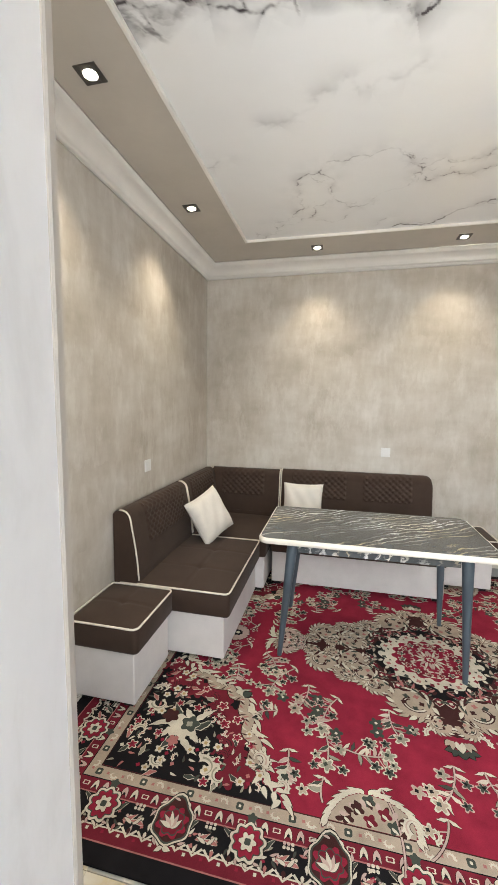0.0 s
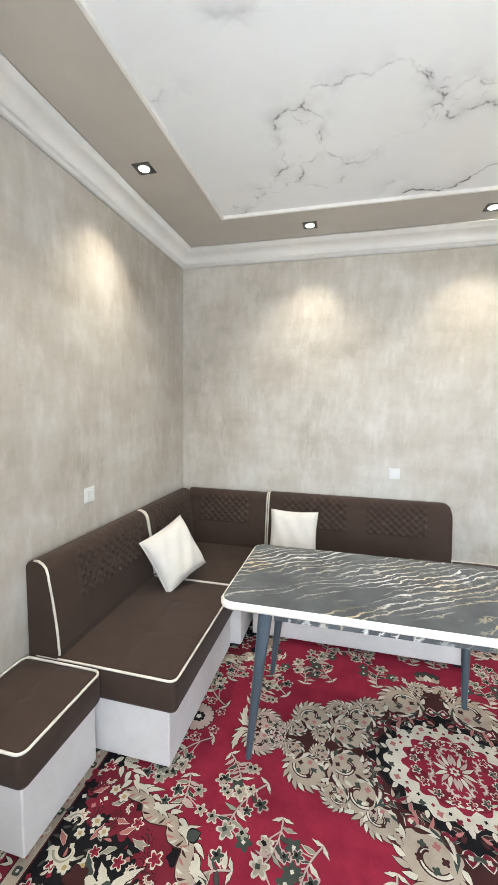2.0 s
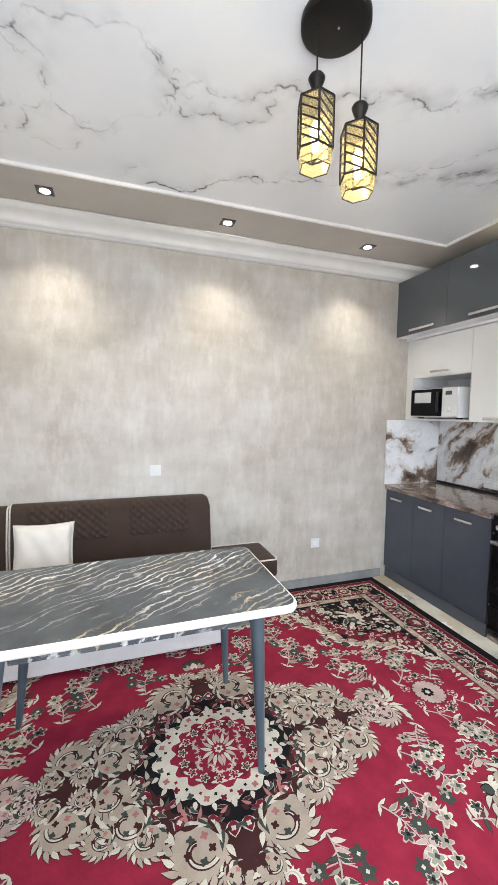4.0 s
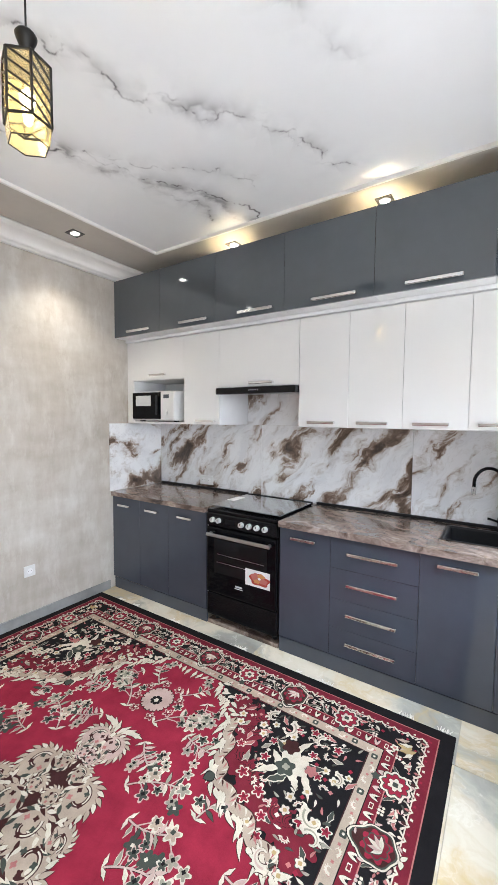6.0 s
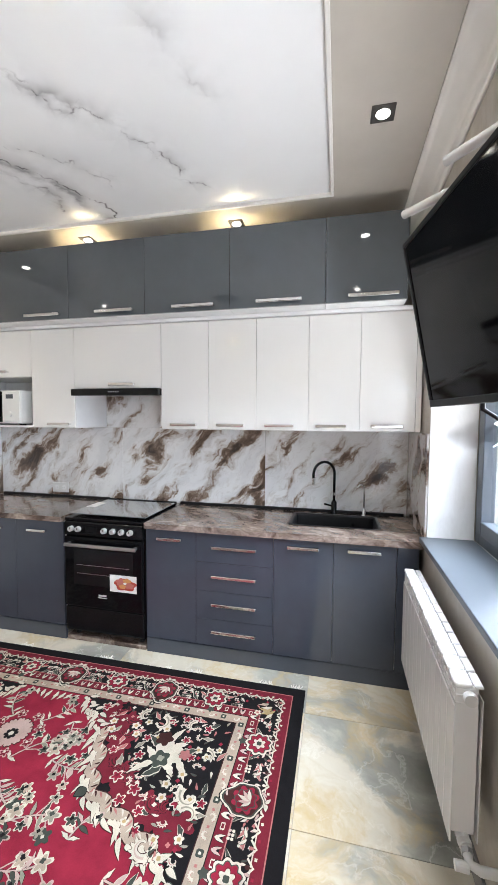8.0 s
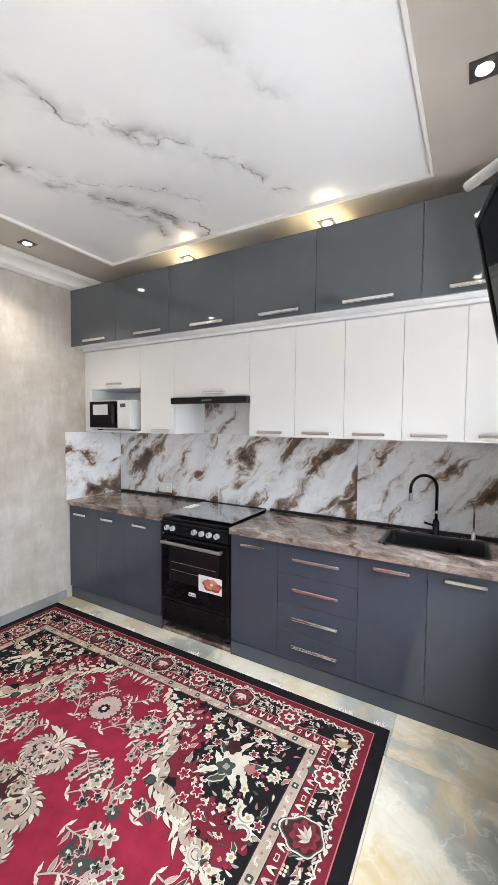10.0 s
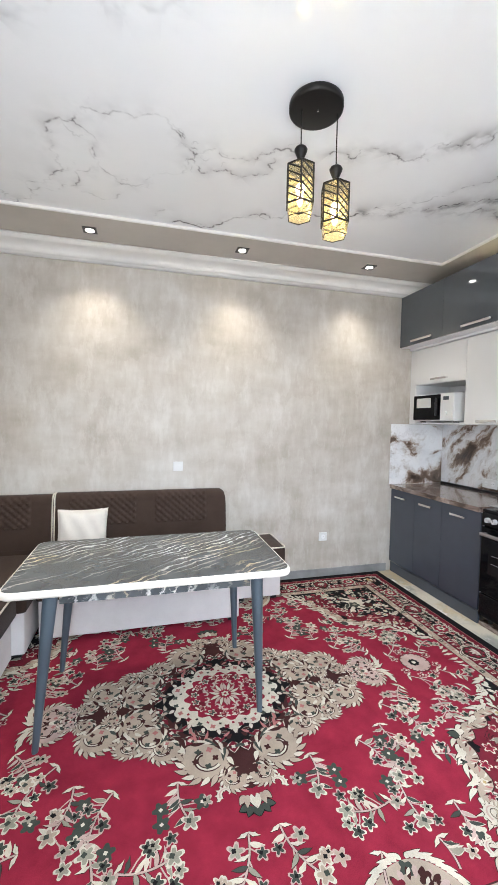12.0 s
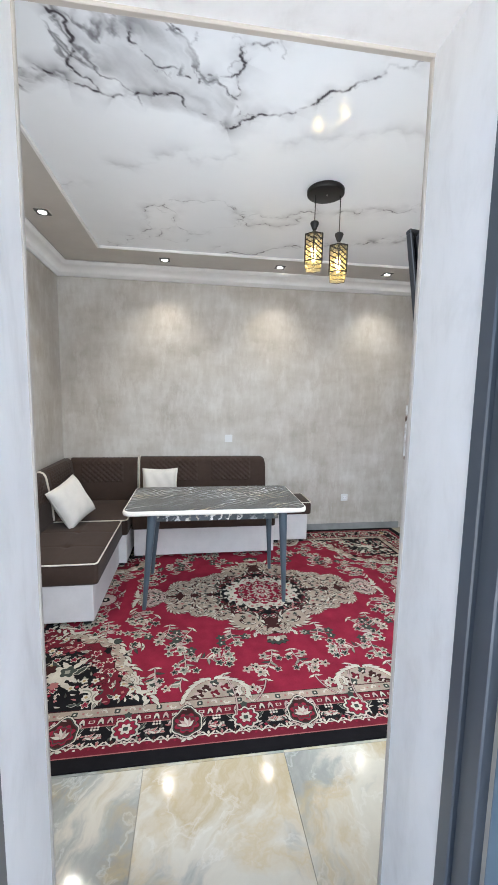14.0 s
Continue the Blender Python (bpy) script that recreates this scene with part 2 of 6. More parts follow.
make_fabric("cream_cloth", (0.68, 0.645, 0.59), 0.9, 0.3, 350, 0.08)
make_paint("table_edge_cream", (0.78, 0.74, 0.66), 0.35)
make_paint("blue_grey_paint", (0.060, 0.080, 0.098), 0.38, 0.12)
mat("chrome", (0.78, 0.78, 0.78), 0.12, 1.0)
mat("dark_steel", (0.10, 0.092, 0.085), 0.38, 0.7)
mat("satin_metal", (0.66, 0.66, 0.66), 0.35, 0.35)
mat("brushed_steel", (0.55, 0.55, 0.56), 0.28, 1.0)
mat("black_enamel", (0.006, 0.006, 0.007), 0.2, coat=0.05, spec=0.22)
mat("black_plastic", (0.012, 0.012, 0.013), 0.38, spec=0.3)
mat("black_glass", (0.004, 0.004, 0.005), 0.05, coat=0.0, spec=0.15)
mat("dark_window", (0.010, 0.010, 0.011), 0.08, coat=0.0, spec=0.25)
mat("smoked_glass", (0.18, 0.19, 0.20), 0.03, coat=1.0)
make_paint("sink_granite", (0.010, 0.010, 0.011), 0.35, 0.3)
make_paint("white_plastic", (0.70, 0.70, 0.685), 0.35, 0.02)
make_paint("radiator_enamel", (0.84, 0.84, 0.84), 0.25, 0.02)
mat("black_metal", (0.018, 0.016, 0.014), 0.45, 0.5)
mat("tv_screen", (0.003, 0.003, 0.004), 0.06, coat=0.0, spec=0.14)
mat("lamp_led", (1, 1, 1), 0.4, emit=(1.0, 0.93, 0.80), strength=6)
mat("filament_bulb", (1, 0.9, 0.7), 0.4, emit=(1.0, 0.80, 0.42), strength=6)
mat("paper", (0.85, 0.85, 0.83), 0.7)
mat("sticker_red", (0.42, 0.05, 0.03), 0.4)
mat("sticker_pink", (0.52, 0.16, 0.13), 0.4)
mat("sticker_orange", (0.65, 0.30, 0.10), 0.4)
mat("logo_grey", (0.6, 0.6, 0.6), 0.4)
mat("screen_ink", (0.05, 0.06, 0.07), 0.3)


def make_amber():
    k = Nodes(mat("amber_glass", (1.0, 0.86, 0.52), 0.12, spec=0.5))
    k.bsdf.inputs["Transmission Weight"].default_value = 0.9
    k.bump(k.noise(k.coords(), 90, 3), 0.3, 0.001)
    k2 = Nodes(mat("clear_glass", (0.96, 0.97, 0.97), 0.0))
    k2.bsdf.inputs["Transmission Weight"].default_value = 1.0
    k2.bsdf.inputs["IOR"].default_value = 1.45


make_amber()
RUG = {"red": (0.215, 0.018, 0.036), "deepred": (0.135, 0.016, 0.026), "black": (0.012, 0.011, 0.012), "cream": (0.49, 0.445, 0.36), "blush": (0.40, 0.295, 0.26),
       "beige": (0.34, 0.275, 0.215), "rose": (0.33, 0.13, 0.12), "green": (0.048, 0.056, 0.046), "brown": (0.046, 0.018, 0.017), "grey": (0.24, 0.23, 0.18), "gold": (0.34, 0.25, 0.12)}
for key, c in RUG.items():
    make_fabric("pile_" + key, c, 1.0, 0.0, 420, 0.22)
    MATS["pile_" + key].node_tree.nodes["Principled BSDF"].inputs["Specular IOR Level"].default_value = 0.05
make_fabric("fringe_cotton", (0.72, 0.69, 0.62), 0.9, 0.1, 300, 0.1)

# ---- building blocks ----
BASE = {}


def thing(name, base, label, category, group="", kind=""):
    ob = new(name)
    ob.empty_display_size = 0.05
    ob.location = base
    BASE[ob.name] = Vector(base)
    return tagged(ob, label, category, group, kind)


def part(name, bm, material, parent=None, label="", smooth=False, angle=35):
    """One mesh from a bmesh in world coordinates, under a thing or a part."""
    if smooth:
        for f in bm.faces:
            f.smooth = True
        for e in bm.edges:
            if len(e.link_faces) == 2 and e.calc_face_angle(0) > radians(angle):
                e.smooth = False
    base = BASE.get(parent.name, Vector()) if parent else Vector()
    if base.length:
        bmesh.ops.translate(bm, verts=bm.verts, vec=-base)
    data = bpy.data.meshes.new(name)
    bm.to_mesh(data)
    bm.free()
    for m in (material if isinstance(material, (list, tuple)) else [material]):
        data.materials.append(MATS[m])
    ob = new(name, data)
    if parent:
        ob.parent = parent
        BASE[ob.name] = base
    if label:
        tagged(ob, label)
    return ob


def structure(name, bm, material, label="", smooth=False):
    return tagged(part(name, bm, material, None, label, smooth), kind="structure", category=name.split("_")[0])


def box(x0, x1, y0, y1, z0, z1, bevel=0.0, segments=2, bm=None):
    bm = bm or bmesh.new()
    made = bmesh.ops.create_cube(bm, size=1)["verts"]
    for v in made:
        v.co = Vector(((x0 + x1) / 2 + v.co.x * (x1 - x0), (y0 + y1) / 2 + v.co.y * (y1 - y0), (z0 + z1) / 2 + v.co.z * (z1 - z0)))
    if bevel:
        edges = list({e for v in made for e in v.link_edges})
        bmesh.ops.bevel(bm, geom=edges, offset=bevel, segments=segments, affect="EDGES", profile=0.5)
    return bm


def cone(p, q, r0, r1, n=16, bm=None):
    """A round bar from p to q."""
    bm = bm or bmesh.new()
    p, q = Vector(p), Vector(q)
    way = q - p
    m = Matrix.Translation((p + q) / 2) @ way.to_track_quat("Z", "Y").to_matrix().to_4x4()
    bmesh.ops.create_cone(bm, cap_ends=True, segments=n, radius1=r0, radius2=r1, depth=way.length, matrix=m)
    return bm


def tube(points, r, n=8, closed=False, bm=None):
    """A round cord along points."""
    bm = bm or bmesh.new()
    pts = [Vector(p) for p in points]
    rings, count = [], len(pts)
    side = None
    for i, p in enumerate(pts):
        a = pts[(i - 1) % count] if closed or i else p
        b = pts[(i + 1) % count] if closed or i < count - 1 else p
        way = (b - a).normalized()
        if side is None:
            side = way.orthogonal().normalized()
        side = (side - way * side.dot(way)).normalized()
        up = way.cross(side)
        rings.append([bm.verts.new(p + r * (math.cos(t) * side + math.sin(t) * up)) for t in (2 * math.pi * j / n for j in range(n))])
    for i in range(count if closed else count - 1):
        a, b = rings[i], rings[(i + 1) % count]
        shift = 0
        if closed and i == count - 1:
            shift = min(range(n), key=lambda s: (a[0].co - b[s].co).length)
        for j in range(n):
            bm.faces.new((a[j], a[(j + 1) % n], b[(j + 1 + shift) % n], b[(j + shift) % n]))
    if not closed:
        bm.faces.new(rings[0][::-1])
        bm.faces.new(rings[-1])
    return bm


def lathe(profile, centre, n=24, bm=None):
    """A turned body: (radius, height) pairs round a vertical axis."""
    bm = bm or bmesh.new()
    c = Vector(centre)
    rings = [[bm.verts.new(c + Vector((r * math.cos(t), r * math.sin(t), z))) for t in (2 * math.pi * j / n for j in range(n))] for r, z in profile]
    for a, b in zip(rings, rings[1:]):
        for j in range(n):
            bm.faces.new((a[j], a[(j + 1) % n], b[(j + 1) % n], b[j]))
    bm.faces.new(rings[0][::-1])
    bm.faces.new(rings[-1])
    return bm


def prism(outline, z0, z1, bm=None):
    """An upright body over a flat outline."""
    bm = bm or bmesh.new()
    lo = [bm.verts.new((x, y, z0)) for x, y in outline]
    hi = [bm.verts.new((x, y, z1)) for x, y in outline]
    n = len(outline)
    for i in range(n):
        bm.faces.new((lo[i], lo[(i + 1) % n], hi[(i + 1) % n], hi[i]))
    bm.faces.new(lo[::-1])
    bm.faces.new(hi)
    return bm


def rounded(x0, x1, y0, y1, r, n=6):
    out = []
    for cx, cy, a0 in ((x1 - r, y1 - r, 0), (x0 + r, y1 - r, 90), (x0 + r, y0 + r, 180), (x1 - r, y0 + r, 270)):
        for i in range(n + 1):
            t = radians(a0 + 90 * i / n)
            out.append((cx + r * math.cos(t), cy + r * math.sin(t)))
    return out


def grid_surface(nu, nv, place, bm=None, close_u=False):
    """A sheet of quads; place(u, v) for u, v from 0 to 1."""
    bm = bm or bmesh.new()
    vs = [[bm.verts.new(place(i / nu, j / nv)) for j in range(nv + 1)] for i in range(nu + (0 if close_u else 1))]
    for i in range(nu):
        a, b = vs[i], vs[(i + 1) % len(vs)]
        for j in range(nv):
            bm.faces.new((a[j], b[j], b[j + 1], a[j + 1]))
    return bm


# ---- the room ----
XW, XE, YN, YS = -1.21, 3.30, 3.935, 0.47
YO = 0.10
ZC = 2.88
DOOR = (-0.182, 0.68, 2.315)
WIN = (1.22, 2.69, 0.92, 2.30)

wall_label = "mottled beige and grey plaster-effect wallpaper"
structure("wall_north", box(XW - 0.2, XE + 0.2, YN, YN + 0.2, 0, 3.2), "wallpaper", wall_label)
structure("wall_west", box(XW - 0.2, XW, YO, YN, 0, 3.2), "wallpaper", wall_label)
structure("wall_east", box(XE, XE + 0.2, YO, YN, 0, 3.2), "wallpaper", wall_label)
south = bmesh.new()
for x0, x1, z0, z1 in ((XW, DOOR[0], 0, 3.2), (DOOR[0], DOOR[1], DOOR[2], 3.2), (DOOR[1], WIN[0], 0, 3.2),
                       (WIN[0], WIN[1], 0, WIN[2] - 0.03), (WIN[0], WIN[1], WIN[3], 3.2), (WIN[1], XE, 0, 3.2)):
    box(x0, x1, YO, YS, z0, z1, bm=south)
structure("wall_south", south, "wallpaper", wall_label + ", with a door and a window opening")
out = bmesh.new()
box(XW - 0.2, DOOR[0] - 0.02, YO - 0.02, YO - 0.004, 0, 3.2, bm=out)
box(DOOR[1] + 0.02, WIN[0], YO - 0.02, YO - 0.004, 0, 3.2, bm=out)
structure("wall_outer", out, "outer_wall_paint", "plain pale rendered outer face of the wall")

# pale plaster lining of the door and window reveals
FRAME_Y = 0.245
LINING = ((DOOR[0] - 0.002, DOOR[0] + 0.004, FRAME_Y, 0, DOOR[2]), (DOOR[1] - 0.004, DOOR[1] + 0.002, FRAME_Y, 0, DOOR[2]),
          (DOOR[0] + 0.004, DOOR[1] - 0.004, FRAME_Y, DOOR[2] - 0.004, DOOR[2] + 0.002), (WIN[0] - 0.002, WIN[0] + 0.004, 0.23, WIN[2], WIN[3]),
          (WIN[1] - 0.004, WIN[1] + 0.002, 0.23, WIN[2], WIN[3]), (WIN[0] + 0.004, WIN[1] - 0.004, 0.23, WIN[3] - 0.004, WIN[3] + 0.002))
for a, b, y, c, d in LINING:
    structure("reveal_lining", box(a, b, y, YS - 0.002, c, d), "pale_plaster", "pale marbled plaster lining of a reveal")
bead = bmesh.new()
for a in (DOOR[0] + 0.004, DOOR[1] - 0.004):
    box(a - 0.004, a + 0.004, YS - 0.010, YS + 0.003, 0, DOOR[2], 0.002, 1, bead)
box(DOOR[0], DOOR[1], YS - 0.012, YS + 0.004, DOOR[2] - 0.011, DOOR[2] + 0.003, 0.002, 1, bead)
structure("trim", bead, "bulkhead_paint", "thin grey corner bead round the door reveal")

# ceiling: taupe bulkhead round a printed stretch ceiling
TX0, TX1, TY0, TY1 = -0.688, 2.755, 1.025, 3.410
ceil = bmesh.new()
for x0, x1, y0, y1 in ((XW, TX0, YS, YN), (TX1, XE, YS, YN), (TX0, TX1, YS, TY0), (TX0, TX1, TY1, YN)):
    box(x0, x1, y0, y1, ZC, ZC + 0.08, bm=ceil)
structure("ceiling", ceil, "bulkhead_paint", "satin taupe painted ceiling bulkhead")
roof = structure("ceiling_slab", box(XW - 0.2, XE + 0.2, YO - 0.02, YN + 0.2, 3.2, 3.4), "slab_paint", "plain concrete slab above the ceiling")
lip = bmesh.new()
for x0, x1, y0, y1 in ((TX0 - 0.009, TX0 + 0.009, TY0 - 0.009, TY1 + 0.009), (TX1 - 0.009, TX1 + 0.009, TY0 - 0.009, TY1 + 0.009),
                       (TX0 + 0.009, TX1 - 0.009, TY0 - 0.009, TY0 + 0.009), (TX0 + 0.009, TX1 - 0.009, TY1 - 0.009, TY1 + 0.009)):
    box(x0, x1, y0, y1, ZC - 0.008, ZC + 0.02, 0.004, 2, lip)
structure("ceiling_trim", lip, "cornice_paint", "narrow pale moulding round the stretch ceiling")


def fractal_line(points, rough, depth, rng):
    pts = [np.array(p, float) for p in points]
    for d in range(depth):
        nxt = [pts[0]]
        for a, b in zip(pts, pts[1:]):
            way = b - a
            mid = (a + b) / 2 + np.array((-way[1], way[0])) * rng.uniform(-rough, rough)
            nxt += [mid, b]
        pts = nxt
    return np.array(pts)


def value_noise(shape, cell, rng, octaves=4):
    """Soft noise from 0 to 1 on a grid."""
    total, weight, out_n = 0, 1.0, np.zeros(shape)
    for o in range(octaves):
        step = max(cell / 2**o, 1.0)
        gx, gy = int(shape[0] / step) + 3, int(shape[1] / step) + 3
        g = rng.random((gx, gy))
        x, y = np.arange(shape[0]) / step, np.arange(shape[1]) / step
        xi, yi = x.astype(int), y.astype(int)
        fx, fy = (x - xi)[:, None], (y - yi)[None, :]
        fx, fy = fx * fx * (3 - 2 * fx), fy * fy * (3 - 2 * fy)
        a, b = g[np.ix_(xi, yi)], g[np.ix_(xi + 1, yi)]
        c, d = g[np.ix_(xi, yi + 1)], g[np.ix_(xi + 1, yi + 1)]
        out_n += weight * ((a * (1 - fx) + b * fx) * (1 - fy) + (c * (1 - fx) + d * fx) * fy)
        total += weight
        weight *= 0.55
    return out_n / total


# veins of the printed marble: darkness, width, cloud beside it, points
VEINS_DOOR = (
    (0.95, 0.007, 0.45, ((-0.70, 1.46), (-0.53, 1.47), (-0.40, 1.46), (-0.24, 1.56), (-0.07, 1.53), (0.13, 1.60), (0.32, 1.69))),
    (0.95, 0.006, 0.25, ((0.32, 1.69), (0.37, 1.67), (0.50, 1.57), (0.71, 1.46), (0.84, 1.32), (0.93, 1.21), (1.05, 1.17))),
    (0.90, 0.006, 0.30, ((-0.36, 1.18), (-0.30, 1.35), (-0.24, 1.56))),
    (0.85, 0.005, 0.20, ((-0.06, 1.16), (-0.04, 1.31), (0.11, 1.39), (0.18, 1.43), (0.33, 1.36), (0.34, 1.23), (0.49, 1.20))),
    (0.70, 0.004, 0.10, ((0.02, 1.20), (0.15, 1.25), (0.17, 1.20))),
    (0.60, 0.004, 0.20, ((0.33, 1.36), (0.33, 1.50), (0.36, 1.60))),
    (0.20, 0.012, 0.16, ((-0.30, 2.09), (-0.11, 2.07), (0.11, 1.91), (0.32, 1.95), (0.39, 1.89))),
    (0.12, 0.012, 0.12, ((0.62, 1.76), (0.70, 1.74), (0.99, 1.65), (1.34, 1.58))),
)
VEINS_NORTH = (
    (0.55, 0.0045, 0.16, ((-0.56, 3.40), (-0.49, 3.35), (-0.38, 3.13), (-0.18, 2.98), (-0.20, 2.81), (-0.21, 2.69), (-0.05, 2.56), (0.00, 2.46), (0.17, 2.44), (0.38, 2.44), (0.43, 2.50), (0.53, 2.63), (0.63, 2.55), (0.90, 2.52), (1.06, 2.48))),
    (0.50, 0.0045, 0.15, ((-0.38, 3.22), (-0.12, 3.10), (0.03, 2.84), (0.14, 3.01), (0.24, 2.99), (0.32, 2.86), (0.49, 2.67), (0.59, 2.77), (0.78, 2.74), (0.95, 2.66), (0.94, 2.52))),
    (0.40, 0.004, 0.12, ((-0.05, 2.56), (0.02, 2.70), (0.03, 2.84))),
    (0.45, 0.004, 0.12, ((0.40, 2.45), (0.47, 2.57), (0.53, 2.63), (0.50, 2.72))),
    (0.30, 0.004, 0.08, ((0.34, 3.32), (0.38, 3.24), (0.42, 3.20))),
    (0.25, 0.004, 0.06, ((-0.10, 3.16), (0.05, 3.20), (0.12, 3.12))),
)
VEINS_EAST = (
    (0.65, 0.006, 0.14, ((0.46, 3.37), (0.82, 3.25), (0.98, 3.11), (1.19, 3.03), (1.54, 2.95), (1.76, 2.87))),
    (0.40, 0.024, 0.36, ((1.64, 2.87), (1.93, 2.77), (2.15, 2.69), (2.30, 2.56), (2.44, 2.51), (2.74, 2.45))),
    (0.62, 0.005, 0.10, ((1.64, 2.84), (1.93, 2.74), (2.15, 2.66), (2.30, 2.53), (2.44, 2.48), (2.74, 2.42))),
    (0.45, 0.008, 0.24, ((2.20, 2.74), (2.36, 2.62), (2.50, 2.60), (2.60, 2.70))),
    (0.58, 0.0045, 0.22, ((1.20, 2.43), (1.40, 2.33), (1.54, 2.34), (1.65, 2.34), (1.66, 2.25), (1.87, 2.19), (1.90, 2.05), (2.08, 1.95), (2.26, 1.85), (2.53, 1.72))),
    (0.45, 0.004, 0.10, ((1.70, 2.82), (1.98, 2.60), (2.14, 2.43), (2.31, 2.29), (2.43, 2.25))),
    (0.35, 0.005, 0.34, ((1.66, 2.25), (1.80, 2.20), (1.84, 2.12), (1.90, 2.05))),
    (0.20, 0.006, 0.16, ((1.62, 1.62), (1.78, 1.58), (1.96, 1.50))),
    (0.22, 0.006, 0.10, ((-0.70, 2.38), (-0.60, 2.34), (-0.52, 2.33))),
)


def stretch_ceiling():
    rng = np.random.default_rng(7)
    step = 0.005
    xs, ys = np.arange(TX0, TX1 + step, step), np.arange(TY0, TY1 + step, step)
    nx, ny = len(xs), len(ys)
    dark = np.zeros((nx, ny))
    n1, n2, n3 = (value_noise((nx, ny), c, rng) for c in (70, 26, 8))

    def draw(line, strength, width, halo):
        for a, b in zip(line, line[1:]):
            lo, hi = np.minimum(a, b) - 0.16, np.maximum(a, b) + 0.16
            i0, i1 = np.searchsorted(xs, (lo[0], hi[0]))
            j0, j1 = np.searchsorted(ys, (lo[1], hi[1]))
            if i0 >= i1 or j0 >= j1:
                continue
            px, py = xs[i0:i1, None] - a[0], ys[None, j0:j1] - a[1]
            way = b - a
            s = np.clip((px * way[0] + py * way[1]) / (way @ way + 1e-9), 0, 1)
            d = np.hypot(px - s * way[0], py - s * way[1])
            side = np.sign(px * way[1] - py * way[0])
            w = width * (0.5 + 1.3 * n2[i0:i1, j0:j1])
            v = strength * np.exp(-((d / w) ** 2)) * np.clip(4.2 * n3[i0:i1, j0:j1] - 1.2, 0.12, 1.3) * np.clip(4.0 * n2[i0:i1, j0:j1] - 1.2, 0.2, 1.2)
            reach = (0.020 + 0.050 * n1[i0:i1, j0:j1]) * np.where(side > 0, 1.0, 0.35)
            v2 = 1.8 * halo * np.exp(-d / reach) * np.clip(3.4 * n2[i0:i1, j0:j1] - 1.25, 0, 1)
            dark[i0:i1, j0:j1] = np.maximum(dark[i0:i1, j0:j1], np.maximum(v, v2))

    for strength, width, halo, pts in VEINS_DOOR + VEINS_NORTH + VEINS_EAST:
        line = fractal_line(pts, 0.30, 4, rng)
        draw(line, strength, width, halo)
        # hairlines that leave the vein
        for k in range(6, len(line) - 6, 14):
            if strength > 0.3 and rng.random() < 0.7:
                a, ahead, size = line[k], line[k + 5] - line[k], rng.uniform(0.05, 0.14)
                turn = math.atan2(ahead[1], ahead[0]) + rng.uniform(-0.9, 0.9)
                tip = a + size * np.array((math.cos(turn), math.sin(turn)))
                draw(fractal_line((a, tip), 0.45, 4, rng), strength * 0.40, 0.003, 0.04)
    # the smoky corner by the door, drawn out in slanting streaks
    gx, gy = np.meshgrid(xs, ys, indexing="ij")
    edge = np.interp(gx, (-0.70, -0.53, -0.40, -0.18, 0.02, 0.18, 0.32, 0.36, 0.55), (1.62, 1.60, 1.53, 1.57, 1.63, 1.66, 1.71, 1.50, 1.20))
    inside = np.clip((edge - gy) / 0.05 + (n2 - 0.5) * 1.6, 0, 1) * np.clip((0.62 - gx) / 0.2, 0, 1)
    sheet = value_noise((700, 700), 40, rng, 5)
    along = (gx * 0.62 + gy * 0.78) / step * 0.32 + 14 * n1
    across = (gx * 0.78 - gy * 0.62) / step * 1.15 + 30 * n2 + 320
    streak = sheet[np.clip(along.astype(int), 0, 699), np.clip(across.astype(int), 0, 699)]
    lines = np.clip(1 - np.abs(2 * streak - 1) * 11, 0, 1) * np.clip(3.2 * n2 - 1.0, 0, 1)
    blots = sum(np.exp(-(((gx - x) / r) ** 2 + ((gy - y) / (0.6 * r)) ** 2)) for x, y, r in ((-0.50, 1.46, 0.09), (-0.28, 1.40, 0.08), (-0.10, 1.22, 0.07)))
    smoke = inside * np.clip(0.10 + 1.5 * (streak - 0.50) + 0.75 * lines + 0.8 * blots * np.clip(6.0 * (streak - 0.50), 0, 1), 0.03, 0.92)
    dark = np.maximum(dark, smoke)
    dark = np.clip(dark + 0.035 * (n1 - 0.5), 0, 1)[..., None]
    colour = np.array((0.86, 0.865, 0.865)) * (1 - dark) + np.array((0.075, 0.065, 0.072)) * dark
    verts = np.stack([gx, gy, np.full_like(gx, ZC + 0.012)], -1).reshape(-1, 3)
    idx = np.arange(nx * ny).reshape(nx, ny)
    faces = np.stack([idx[:-1, :-1], idx[:-1, 1:], idx[1:, 1:], idx[1:, :-1]], -1).reshape(-1, 4)
    me = bpy.data.meshes.new("stretch_ceiling")
    me.from_pydata(verts.tolist(), [], faces.tolist())
    rgba = np.concatenate([colour.reshape(-1, 3), np.ones((nx * ny, 1))], 1)
    attr = me.attributes.new("print", "FLOAT_COLOR", "POINT")
    attr.data.foreach_set("color", rgba.ravel())
    me.materials.append(MATS["stretch_ceiling"])
    tagged(new("ceiling_panel", me), "glossy stretch ceiling printed with grey-veined white marble", "ceiling", kind="structure")


stretch_ceiling()


